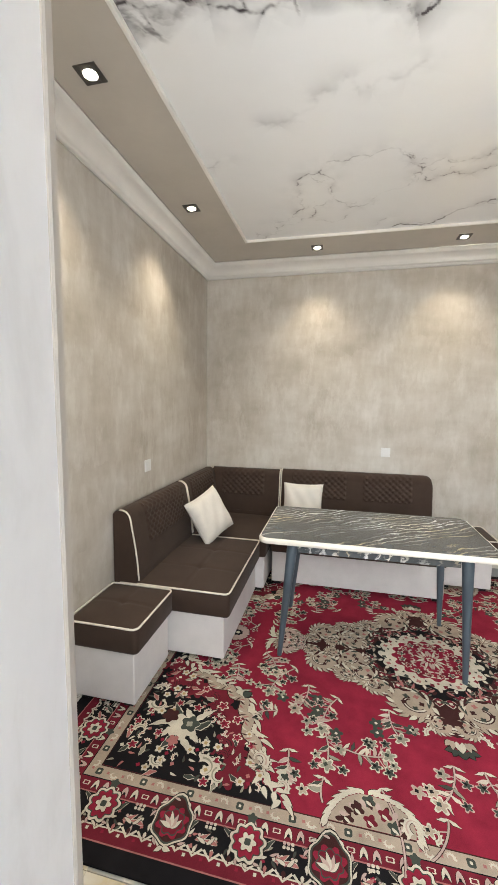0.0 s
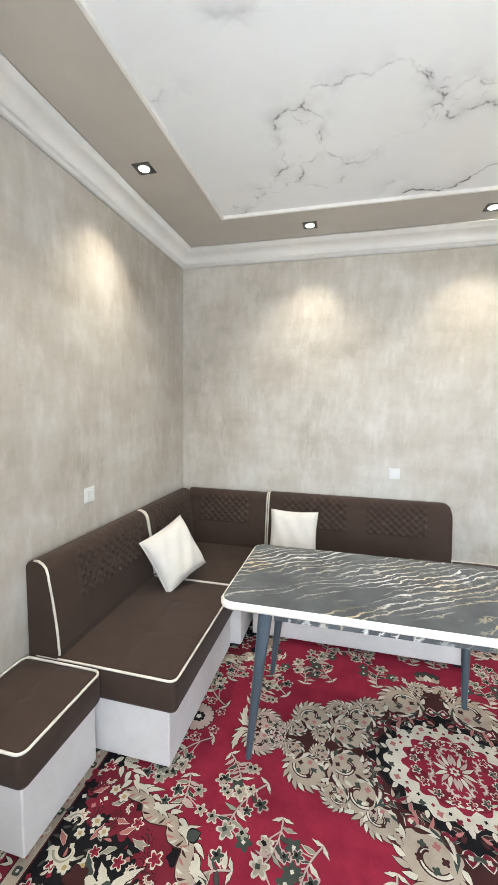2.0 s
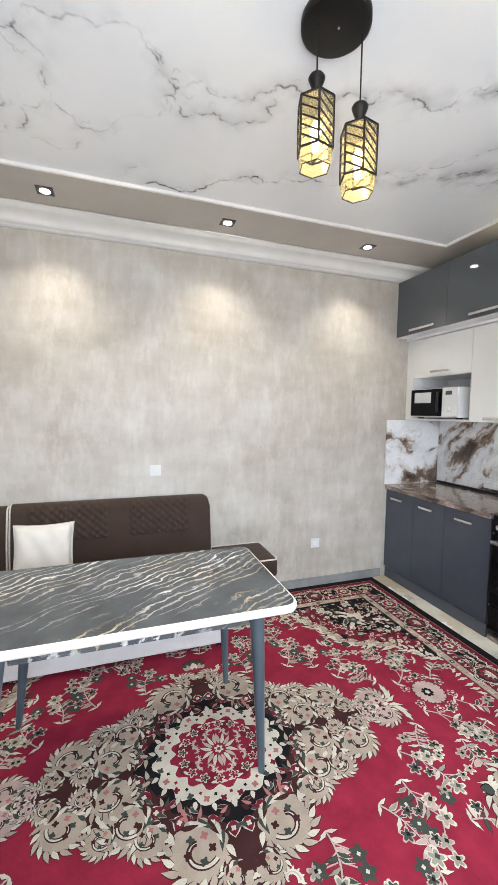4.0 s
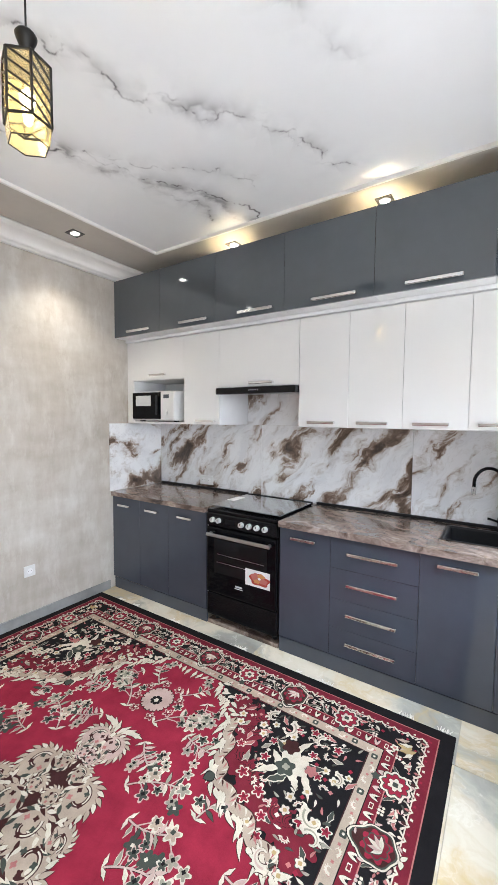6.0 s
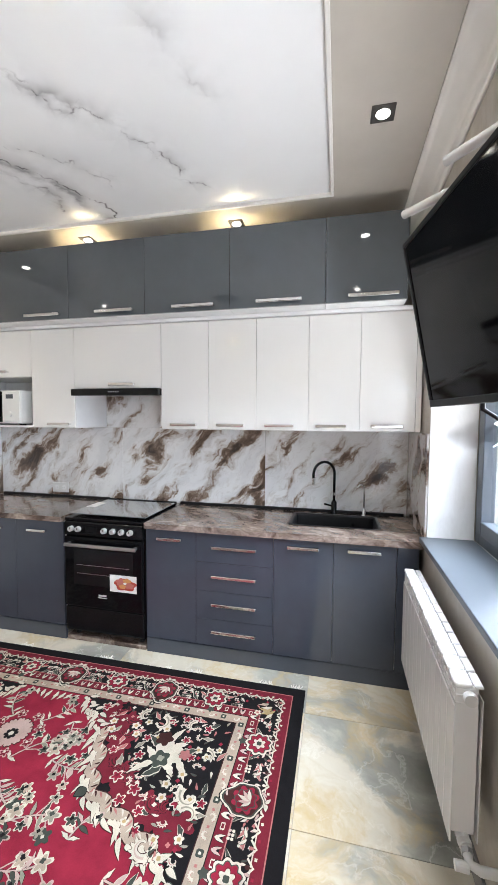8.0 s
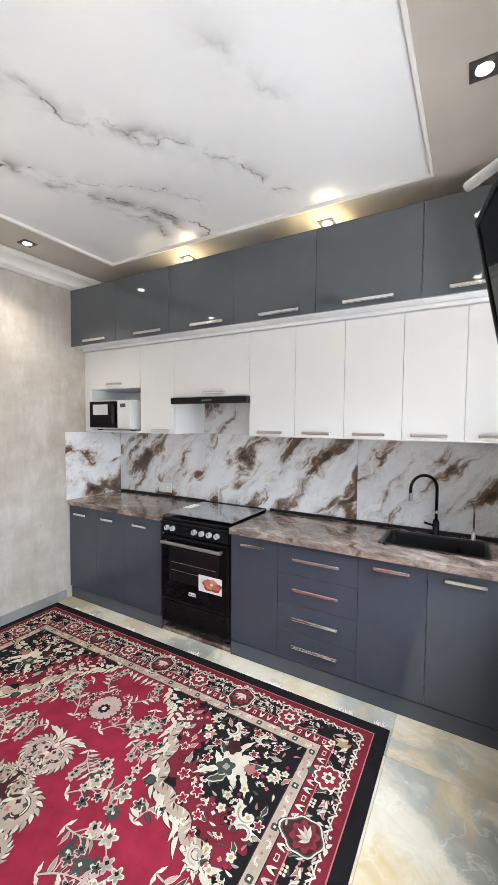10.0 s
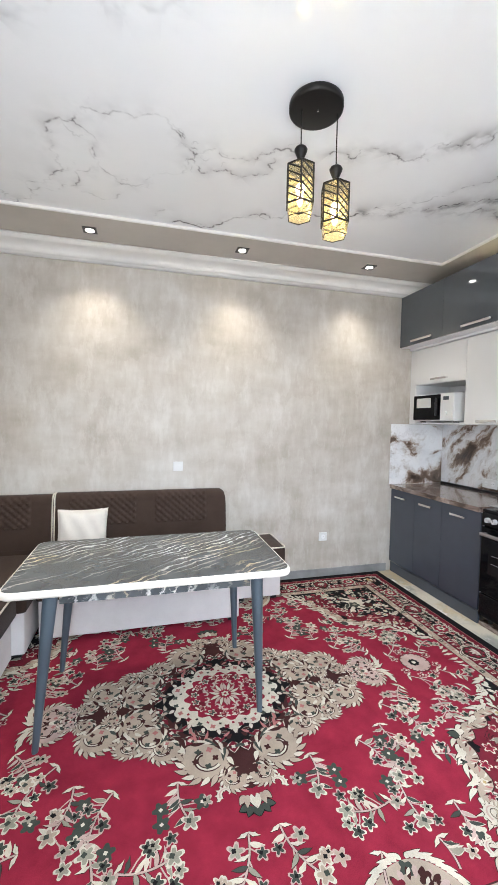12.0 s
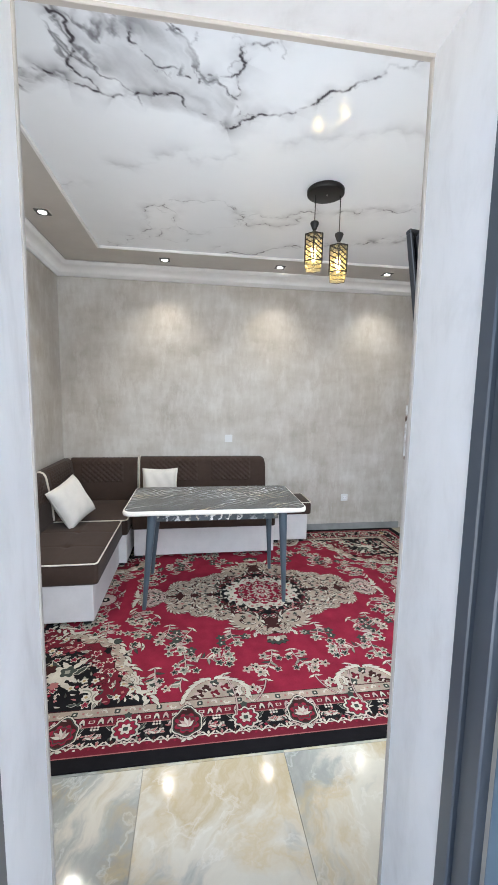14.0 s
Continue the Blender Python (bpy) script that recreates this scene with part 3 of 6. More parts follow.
# cornice, mitred round the four walls
def cornice():
    prof = [(0.0, -0.125), (0.012, -0.125), (0.014, -0.108), (0.030, -0.104), (0.034, -0.092)]
    for i in range(9):
        t = radians(90 * i / 8)
        prof.append((0.036 + 0.060 * (1 - math.cos(t)), -0.088 + 0.052 * math.sin(t)))
    prof += [(0.104, -0.030), (0.106, -0.016), (0.122, -0.012), (0.124, -0.001), (0.0, -0.001)]
    bm = bmesh.new()
    corners = ((XW, YS, 1, 1), (XE, YS, -1, 1), (XE, YN, -1, -1), (XW, YN, 1, -1))
    rings = [[bm.verts.new((x + sx * d, y + sy * d, ZC + z)) for d, z in prof] for x, y, sx, sy in corners]
    for i in range(4):
        a, b = rings[i], rings[(i + 1) % 4]
        for j in range(len(prof)):
            k = (j + 1) % len(prof)
            bm.faces.new((a[j], a[k], b[k], b[j]))
    structure("cornice", bm, "cornice_paint", "cream moulded plaster cornice", True)


cornice()

# skirting of grey tile
sk = bmesh.new()
for x0, x1, y0, y1 in ((XW, XW + 0.012, YS, YN), (XW + 0.012, 2.66, YN - 0.012, YN), (XW + 0.012, DOOR[0] - 0.01, YS, YS + 0.012), (DOOR[1] + 0.01, 2.66, YS, YS + 0.012)):
    box(x0, x1, y0, y1, 0.0, 0.078, 0.002, 1, sk)
structure("baseboard", sk, "skirting_tile", "low skirting of polished grey tile")

# floor bed, terrace and ground
structure("floor", box(XW - 0.2, XE + 0.2, YO - 0.02, YN + 0.2, -0.2, -0.006), "grout", "bed of cream grout between the floor tiles")
structure("pavement", box(-2.5, 4.5, -3.0, YO - 0.02, -0.2, -0.004), "terrace_paint", "plain pale grey terrace slab before the door")
gb = bmesh.new()
bmesh.ops.create_grid(gb, x_segments=2, y_segments=2, size=600)
bmesh.ops.translate(gb, verts=gb.verts, vec=(0, 0, -0.25))
structure("ground", gb, "slab_paint", "plain ground reaching to the horizon")


# ---- lights of the room ----
def downlight(x, y, energy=9.0, tint=(1.0, 0.88, 0.70)):
    t = thing("downlight", (x, y, ZC), "small square black recessed downlight, lit warm white", "downlight", "ceiling downlights")
    ring = bmesh.new()
    for a in (-1, 1):
        box(x + a * 0.036 - 0.013, x + a * 0.036 + 0.013, y - 0.049, y + 0.049, ZC - 0.005, ZC + 0.002, 0.0015, 1, ring)
        box(x - 0.023, x + 0.023, y + a * 0.036 - 0.013, y + a * 0.036 + 0.013, ZC - 0.005, ZC + 0.002, 0.0015, 1, ring)
    box(x - 0.0235, x + 0.0235, y - 0.0235, y + 0.0235, ZC - 0.002, ZC + 0.001, bm=ring)
    part("frame", ring, "dark_steel", t)
    part("lens", lathe([(0.026, -0.0075), (0.0295, -0.0052), (0.0295, -0.0040)], (x, y, ZC), 20), "lamp_led", t, "glowing round lens")
    lamp("downlight_lamp", "SPOT", look((x, y, ZC - 0.012), (x, y, 0)), energy, tint, cone=radians(100), blend=0.85, radius=0.04)


for x in (-0.117, 1.03, 2.185):
    downlight(x, 3.633, 11.5)
    downlight(x, 0.805, 4)
for y in (1.655, 2.78):
    downlight(-0.927, y, 14)
    downlight(2.955, y - 0.003, 6, (1.0, 0.75, 0.40))


def pendant_lamp():
    cx, cy = 0.997, 2.155
    t = thing("pendant_lamp", (cx, cy, ZC + 0.01), "black ceiling pendant with two lit hexagonal amber glass lanterns", "pendant lamp")
    part("canopy", lathe([(0.110, -0.034), (0.118, -0.030), (0.118, -0.006), (0.112, 0.0)], (cx, cy, ZC + 0.012), 40), "black_metal", t, smooth=True)
    part("screw", lathe([(0.004, -0.006), (0.005, 0.0)], (cx + 0.005, cy - 0.01, ZC - 0.022), 10), "chrome", t)
    for x, y, zb in ((0.932, 2.160, 2.396), (1.093, 2.142, 2.331)):
        zt = zb + 0.215
        part("cord", tube([(x, y, ZC - 0.02), (x, y, zt + 0.085)], 0.0028, 8), "black_metal", t)
        part("cap", lathe([(0.010, 0.030), (0.014, 0.038), (0.026, 0.066), (0.029, 0.076), (0.024, 0.084), (0.004, 0.088)], (x, y, zt), 20), "black_metal", t, smooth=True)
        part("collar", lathe([(0.012, 0.003), (0.019, 0.010), (0.019, 0.020), (0.012, 0.0295)], (x, y, zt), 20), "clear_glass", t, "clear glass collar", True)
        r = 0.063
        hexa = [(x + r * math.cos(radians(60 * i + 12)), y + r * math.sin(radians(60 * i + 12))) for i in range(6)]
        cage, glass = bmesh.new(), bmesh.new()
        zc = zb + 0.052
        lo = [(x + 0.86 * (a - x), y + 0.86 * (b - y)) for a, b in hexa]
        for i in range(6):
            (ax, ay), (bx, by) = hexa[i], hexa[(i + 1) % 6]
            tube([(ax, ay, zc), (ax, ay, zt)], 0.0042, 6, bm=cage)
            tube([(ax, ay, zt), (bx, by, zt)], 0.0045, 6, bm=cage)
            tube([(ax, ay, zc), (bx, by, zc)], 0.0042, 6, bm=cage)
            for s in range(5):
                z1, z0 = zc + 0.030 + s * 0.031, zc + 0.002 + s * 0.031
                tube([(ax, ay, min(z1 + 0.012, zt)), (bx, by, z0)], 0.0036, 5, bm=cage)
            q = [glass.verts.new(p) for p in ((ax * 0.97 + x * 0.03, ay * 0.97 + y * 0.03, zt), (bx * 0.97 + x * 0.03, by * 0.97 + y * 0.03, zt),
                                              (bx * 0.97 + x * 0.03, by * 0.97 + y * 0.03, zc), (ax * 0.97 + x * 0.03, ay * 0.97 + y * 0.03, zc))]
            glass.faces.new(q)
            (px, py), (qx, qy) = lo[i], lo[(i + 1) % 6]
            glass.faces.new([q[3], q[2], glass.verts.new((qx, qy, zb)), glass.verts.new((px, py, zb))])
            tube([(px, py, zb), (qx, qy, zb)], 0.0018, 5, bm=cage)
        bmesh.ops.remove_doubles(glass, verts=glass.verts, dist=0.0005)
        bmesh.ops.solidify(glass, geom=glass.faces, thickness=0.002)
        lid = [(x + 0.95 * (a - x), y + 0.95 * (b - y)) for a, b in hexa]
        part("top_plate", prism(lid, zt - 0.002, zt + 0.003), "black_metal", t)
        part("cage", cage, "black_metal", t, "black wire cage with slanting bars")
        g = part("shade", glass, "amber_glass", t, "faceted amber glass shade")
        g.visible_shadow = False
        part("bulb", lathe([(0.006, 0.10), (0.012, 0.085), (0.013, 0.03), (0.011, 0.012), (0.003, 0.002)], (x, y, zb + 0.05), 16), "filament_bulb", t, "glowing filament bulb", True)
        lamp("pendant_glow", "POINT", pose(x, y, zb + 0.125), 0.6, (1.0, 0.78, 0.45), radius=0.02)


pendant_lamp()


# ---- dining table ----
def dining_table():
    x0, x1, y0, y1, zt = -0.338, 1.005, 2.315, 3.07, 0.757
    t = thing("dining_table", ((x0 + x1) / 2, (y0 + y1) / 2, 0.011), "extending table with dark veined marble-look top and cream edge", "table")
    part("tabletop", prism(rounded(x0 + 0.012, x1 - 0.012, y0 + 0.012, y1 - 0.012, 0.06, 8), zt - 0.006, zt), "table_marble", t, "dark grey marble-look top with white veins")
    edge = bmesh.new()
    rim = []
    for k, (d, z) in enumerate(((0.013, zt - 0.001), (0.004, zt - 0.003), (0.0, zt - 0.010), (0.0, zt - 0.026), (0.004, zt - 0.034), (0.014, zt - 0.036))):
        rim.append([edge.verts.new((x, y, z)) for x, y in rounded(x0 + d, x1 - d, y0 + d, y1 - d, 0.066 - d, 8)])
    for a, b in zip(rim, rim[1:]):
        for j in range(len(a)):
            edge.faces.new((a[j], b[j], b[(j + 1) % len(a)], a[(j + 1) % len(a)]))
    edge.faces.new(rim[-1])
    part("edge_band", edge, "table_edge_cream", t, "rounded cream edge band", True)
    ap = bmesh.new()
    ax0, ax1, ay0, ay1 = -0.10, 0.80, 2.40, 2.985
    for a in ((ax0, ax1, ay0, ay0 + 0.018), (ax0, ax1, ay1 - 0.018, ay1), (ax0, ax0 + 0.018, ay0 + 0.018, ay1 - 0.018), (ax1 - 0.018, ax1, ay0 + 0.018, ay1 - 0.018)):
        part("apron", box(*a, 0.655, 0.7205, 0.001, 1), "table_marble", t, "marble-look apron panel")
    for sx, top_x, bot_x in ((-1, -0.135, -0.196), (1, 0.835, 0.848)):
        for top_y, bot_y in ((2.405, 2.352), (2.975, 2.935)):
            bm = cone((bot_x, bot_y, 0.014), (top_x, top_y, 0.7205), 0.014, 0.033, 20)
            cone((bot_x, bot_y, 0.010), (bot_x, bot_y, 0.016), 0.012, 0.014, 14, bm)
            part("leg", bm, "blue_grey_paint", t, "tapered blue-grey painted leg", True)


dining_table()


# ---- corner sofa ----
def cushion(name, x0, x1, y0, y1, z0, z1, parent, r=0.03, tufts=(), cord=True):
    """An upholstered block with a soft top, stitched dimples and a cord round its upper edge."""
    out_line = rounded(x0, x1, y0, y1, r, 4)
    bm = bmesh.new()
    prof = ((0.006, z0), (0.0, z0 + 0.012), (0.0, z1 - 0.028), (0.006, z1 - 0.010), (0.016, z1 - 0.002))
    rings = []
    for d, z in prof:
        rings.append([bm.verts.new((x, y, z)) for x, y in rounded(x0 + d, x1 - d, y0 + d, y1 - d, max(r - d, 0.01), 4)])
    for a, b in zip(rings, rings[1:]):
        for j in range(len(a)):
            bm.faces.new((a[j], a[(j + 1) % len(a)], b[(j + 1) % len(a)], b[j]))
    bm.faces.new(rings[0][::-1])

    def top(u, v):
        x, y = x0 + 0.016 + u * (x1 - x0 - 0.032), y0 + 0.016 + v * (y1 - y0 - 0.032)
        z = z1 - 0.002 + 0.016 * (4 * u * (1 - u) * 4 * v * (1 - v)) ** 0.6
        for tx, ty in tufts:
            z -= 0.009 * math.exp(-((x - tx) ** 2 + (y - ty) ** 2) / 0.0009)
            z -= 0.004 * math.exp(-((x - tx) / 0.006) ** 2) + 0.004 * math.exp(-((y - ty) / 0.006) ** 2)
        return (x, y, z)

    nu, nv = max(8, int((x1 - x0) / 0.014)), max(8, int((y1 - y0) / 0.014))
    grid_surface(nu, nv, top, bm)
    ob = part(name, bm, "brown_velour", parent, smooth=True)
    if cord:
        part("piping", tube([(x, y, z1 - 0.002) for x, y in rounded(x0 + 0.004, x1 - 0.004, y0 + 0.004, y1 - 0.004, r, 4)], 0.0055, 8, True), "cream_piping", ob, "cream piping", True)
    return ob


def backrest(parent, along, a0, a1, wall, into, z0, z1, panels, ends=(True, True), round_end=False):
    """A padded back on a wall: along 'x' or 'y' from a0 to a1; into is the way off the wall. Panels are quilted stretches."""
    prof = [(0.012, z0), (0.172, z0), (0.172, z0 + 0.05)]
    for i in range(13):
        s = i / 12
        prof.append((0.170 - 0.045 * s**1.5, z0 + 0.05 + (z1 - 0.075 - z0 - 0.05) * s))
    for i in range(1, 9):
        t = radians(90 * i / 8)
        prof.append((0.065 + 0.060 * math.cos(t), z1 - 0.075 + 0.070 * math.sin(t)))
    prof += [(0.03, z1 - 0.008), (0.012, z1 - 0.03)]
    dense = []
    for (d0, h0), (d1, h1) in zip(prof, prof[1:]):
        steps = max(1, int(math.hypot(d1 - d0, h1 - h0) / 0.009))
        dense += [(d0 + (d1 - d0) * i / steps, h0 + (h1 - h0) * i / steps) for i in range(steps)]
    dense.append(prof[-1])

    def at(a, d, z):
        return (a, wall + into * d, z) if along == "x" else (wall + into * d, a, z)

    def place(u, v):
        a = a0 + u * (a1 - a0)
        d, z = dense[min(round(v * (len(dense) - 1)), len(dense) - 1)]
        soft = 1 - math.exp(-min(a - a0, a1 - a) / 0.010)
        if not ends[1] and round_end and a1 - a < 0.06 and z > z1 - 0.12:
            z -= (0.06 - math.sqrt(max(0.0, 0.0036 - (0.06 - a1 + a) ** 2))) * (z - z1 + 0.12) / 0.12
        d2 = 0.012 + (d - 0.012) * (0.93 + 0.07 * soft)
        for p0, p1, q0, q1 in panels:
            if p0 < a < p1 and q0 < z < q1 and d > 0.05:
                m, n = (a - p0) / 0.058 + (z - q0) / 0.052, (a - p0) / 0.058 - (z - q0) / 0.052
                d2 += 0.017 * abs(math.sin(math.pi * m) * math.sin(math.pi * n)) ** 0.6 - 0.003
        return at(a, d2, z)

    bm = grid_surface(max(6, int((a1 - a0) / 0.009)), len(dense) - 1, place)
    edge = [(place(0, v / 60), place(1, v / 60)) for v in range(61)]
    for k, flip in ((0, False), (1, True)):
        vs = [bm.verts.new(e[k]) for e in edge]
        bm.faces.new(vs[::-1] if flip else vs)
    bmesh.ops.remove_doubles(bm, verts=bm.verts, dist=0.0004)
    bmesh.ops.recalc_face_normals(bm, faces=bm.faces)
    ob = part("backrest", bm, "brown_velour", parent, "brown backrest with diamond quilting", True, 50)
    for k, wanted in enumerate(ends):
        if wanted:
            a = a0 + 0.003 if k == 0 else a1 - 0.003
            path = [at(a, d + 0.003, z + (0.003 if z > z1 - 0.06 else 0)) for d, z in dense[::2] if d > 0.04 and z > z0 + 0.01]
            part("piping", tube(path, 0.0055, 8), "cream_piping", ob, "cream piping", True)


def sofa_base(x0, x1, y0, y1, z1, parent, feet=True):
    part("base", box(x0, x1, y0, y1, 0.042, z1, 0.006, 2), "pale_leatherette", parent, "pale grey-white leatherette base")
    for x in (x0 + 0.05, x1 - 0.05):
        for y in (y0 + 0.05, y1 - 0.05):
            part("foot", box(x - 0.025, x + 0.025, y - 0.025, y + 0.025, 0.011, 0.043, 0.002, 1), "black_plastic", parent)


def sofa():
    lab = "dark brown upholstered corner-sofa %s with cream piping and pale base"
    ZS, ZB = 0.455, 0.315
    t = thing("sofa_module", (-0.85, 2.6, 0.011), lab % "end module", "sofa", "corner sofa modules")
    sofa_base(XW + 0.02, -0.505, 2.185, 3.085, ZB, t)
    cushion("seat", XW + 0.02, -0.468, 2.165, 3.085, ZB - 0.005, ZS, t, tufts=((-0.75, 2.47), (-0.75, 2.78)))
    backrest(t, "y", 2.165, 3.06, XW, 1, ZS - 0.01, 0.905, ((2.36, 2.97, 0.66, 0.90),))
    t = thing("sofa_corner", (-0.8, 3.5, 0.011), lab % "corner module", "sofa", "corner sofa modules")
    sofa_base(XW + 0.02, -0.44, 3.11, YN - 0.02, ZB, t)
    cushion("seat", XW + 0.02, -0.425, 3.09, YN - 0.02, ZB - 0.005, ZS - 0.004, t, tufts=())
    backrest(t, "y", 3.07, YN - 0.10, XW, 1, ZS - 0.01, 0.905, ((3.16, 3.72, 0.66, 0.90),), (True, False))
    backrest(t, "x", XW + 0.10, -0.420, YN, -1, ZS - 0.01, 0.905, ((-1.0, -0.58, 0.66, 0.90),), (False, True))
    t = thing("sofa_module", (0.3, 3.6, 0.011), lab % "long module", "sofa", "corner sofa modules")
    sofa_base(-0.40, 0.955, 3.265, YN - 0.02, ZB, t)
    cushion("seat", -0.415, 0.965, 3.235, YN - 0.02, ZB - 0.005, ZS, t, tufts=((0.05, 3.5), (0.5, 3.5)))
    backrest(t, "x", -0.410, 0.955, YN, -1, ZS - 0.01, 0.915, ((-0.30, 0.20, 0.66, 0.91), (0.36, 0.78, 0.66, 0.91)), (True, False), True)
    for x0, x1, y0, y1, where in ((XW + 0.02, -0.83, 1.735, 2.145, "beside the sofa's end"), (0.985, 1.385, 3.535, 3.925, "at the wall")):
        t = thing("ottoman", ((x0 + x1) / 2, (y0 + y1) / 2, 0.011), "square brown ottoman with cream piping, " + where, "ottoman", "ottomans")
        sofa_base(x0 + 0.01, x1 - 0.005, y0 + 0.008, y1 - 0.005, 0.335, t)
        cushion("seat", x0 - 0.008, x1 + 0.03, y0 - 0.022, y1, 0.33, 0.46, t, tufts=(((x0 + x1) / 2 + 0.01, (y0 + y1) / 2 - 0.01),))


sofa()


def pillow(place, size=0.36, thick=0.13):
    t = thing("throw_pillow", (0, 0, 0), "plain cream square throw pillow leaning on the sofa", "pillow", "throw pillows")
    bm = bmesh.new()
    for side in (1, -1):
        def at(u, v):
            a, b = 2 * u - 1, 2 * v - 1
            k = 1 - 0.07 * (1 - a * a) * abs(b) ** 3 - 0.0
            k2 = 1 - 0.07 * (1 - b * b) * abs(a) ** 3
            h = max(0.0, (1 - a**4) * (1 - b**4)) ** 0.55
            wr = 0.004 * math.sin(9 * a + 5 * b) * h
            return (a * size / 2 * k2, b * size / 2 * k, side * (thick / 2 * h + wr + 0.002))
        grid_surface(28, 28, at, bm)
    bmesh.ops.remove_doubles(bm, verts=bm.verts, dist=0.0045)
    bmesh.ops.recalc_face_normals(bm, faces=bm.faces)
    part("cover", bm, "cream_cloth", t, smooth=True, angle=80)
    rim = [(size / 2 * a * (1 - 0.07 * (1 - b * b)), size / 2 * b * (1 - 0.07 * (1 - a * a)), 0) for a, b in
           [(-1 + i / 6, -1) for i in range(12)] + [(1, -1 + i / 6) for i in range(12)] + [(1 - i / 6, 1) for i in range(12)] + [(-1, 1 - i / 6) for i in range(12)]]
    part("seam", tube(rim, 0.004, 6, True), "cream_cloth", t, "stitched seam", True)
    t.matrix_world = place


pillow(pose(-0.185, 3.66, 0.635, 74, 0, 0))
pillow(look((-0.87, 3.02, 0.650), (-0.20, 2.70, 0.98), -16), 0.37)


# ---- carpet ----
RX, RY, RU, RV = 0.70, 2.515, 1.855, 1.395


class Carpet:
    """Collects woven motifs, colour by colour, and lays them on the pile in thin layers."""

    def __init__(self):
        self.sheets = {key: bmesh.new() for key in RUG}
        self.count = 0

    def height(self, level):
        """Each motif lies a hair above the one woven before it."""
        self.count += 1
        return 0.0100 + 0.00035 * level + (self.count % 600) * 5e-7

    def fan(self, key, pts, level, centre=None):
        bm = self.sheets[key]
        if centre is None:
            centre = (sum(p[0] for p in pts) / len(pts), sum(p[1] for p in pts) / len(pts))
        central = centre == (0, 0)
        for su, sv in ((1, 1),) if central else ((1, 1), (-1, 1), (1, -1), (-1, -1)):
            z = self.height(level)
            vs = [bm.verts.new((RX + su * u, RY + sv * v, z)) for u, v in pts]
            c = bm.verts.new((RX + su * centre[0], RY + sv * centre[1], z))
            for i in range(len(vs)):
                f = (c, vs[i], vs[(i + 1) % len(vs)])
                bm.faces.new(f if su * sv > 0 else f[::-1])

    def strip(self, key, left, right, level):
        bm = self.sheets[key]
        for su, sv in ((1, 1), (-1, 1), (1, -1), (-1, -1)):
            z = self.height(level)
            a = [bm.verts.new((RX + su * u, RY + sv * v, z)) for u, v in left]
            b = [bm.verts.new((RX + su * u, RY + sv * v, z)) for u, v in right]
            for i in range(len(a) - 1):
                f = (a[i], b[i], b[i + 1], a[i + 1])
                bm.faces.new(f if su * sv > 0 else f[::-1])

    def blossom(self, u, v, r, petals, key, level, turn=0.0, depth=0.35, squash=1.0, axis=0.0):
        n = petals * 6
        pts = []
        for i in range(n):
            t = 2 * math.pi * i / n
            k = r * (1 - depth * (0.5 + 0.5 * math.cos(petals * t)) ** 1.5)
            x, y = k * math.cos(t + turn), k * math.sin(t + turn) * squash
            pts.append((u + x * math.cos(axis) - y * math.sin(axis), v + x * math.sin(axis) + y * math.cos(axis)))
        self.fan(key, pts, level, (u, v))

    def flower(self, u, v, r, petals=6, rim="black", fill="cream", heart="deepred", level=6, turn=0.0):
        self.blossom(u, v, r * 1.16, petals, rim, level, turn)
        self.blossom(u, v, r, petals, fill, level + 1, turn)
        self.blossom(u, v, r * 0.42, 4, heart, level + 2, turn, 0.2)

    def leaf(self, u, v, angle, length, width, key, level, rim=None, lobes=0, curl=0.25):
        pts, big = [], []
        n = 10
        for side in (1, -1):
            for i in range(n + 1):
                s = i / n if side > 0 else 1 - i / n
                w = width * math.sin(math.pi * min(s, 1) ** 0.8) * (1 - (0.35 * abs(math.sin(math.pi * lobes * s)) if lobes else 0))
                bend = curl * length * s * s
                for grow, out_p in ((1.0, pts), (1.3, big)):
                    x, y = length * s * (1.05 if grow > 1 else 1), side * w * grow + bend
                    out_p.append((u + x * math.cos(angle) - y * math.sin(angle), v + x * math.sin(angle) + y * math.cos(angle)))
        mid = (u + 0.5 * length * math.cos(angle) - 0.25 * curl * length * math.sin(angle), v + 0.5 * length * math.sin(angle) + 0.25 * curl * length * math.cos(angle))
        if rim:
            self.fan(rim, big, level - 1, mid)
        self.fan(key, pts, level, mid)

    def stroke(self, key, pts, width, level, taper=True):
        left, right = [], []
        n = len(pts)
        for i, p in enumerate(pts):
            a, b = pts[max(i - 1, 0)], pts[min(i + 1, n - 1)]
            dx, dy = b[0] - a[0], b[1] - a[1]
            d = math.hypot(dx, dy) or 1
            w = width * ((1 - 0.85 * i / (n - 1)) if taper else 1)
            left.append((p[0] - dy / d * w, p[1] + dx / d * w))
            right.append((p[0] + dy / d * w, p[1] - dx / d * w))
        self.strip(key, left, right, level)

    def scroll(self, u, v, angle, size, key, level, turn=1, rim="brown", leaves="cream"):
        """A curling acanthus leaf."""
        pts = []
        for i in range(18):
            s = i / 17
            r = size * (1 - 0.75 * s)
            t = angle + turn * (s * 4.2)
            pts.append((u + r * math.cos(t), v + r * math.sin(t)))
        self.stroke(rim, pts, size * 0.42, level)
        self.stroke(key, pts, size * 0.34, level + 1)
        self.stroke(leaves, pts[1:14], size * 0.09, level + 2)
        for i in range(0, 11, 2):
            p = pts[i]
            t = angle + turn * (i / 17 * 4.2)
            self.leaf(p[0], p[1], t + turn * 0.5, size * 0.55, size * 0.14, key, level + 1, rim)

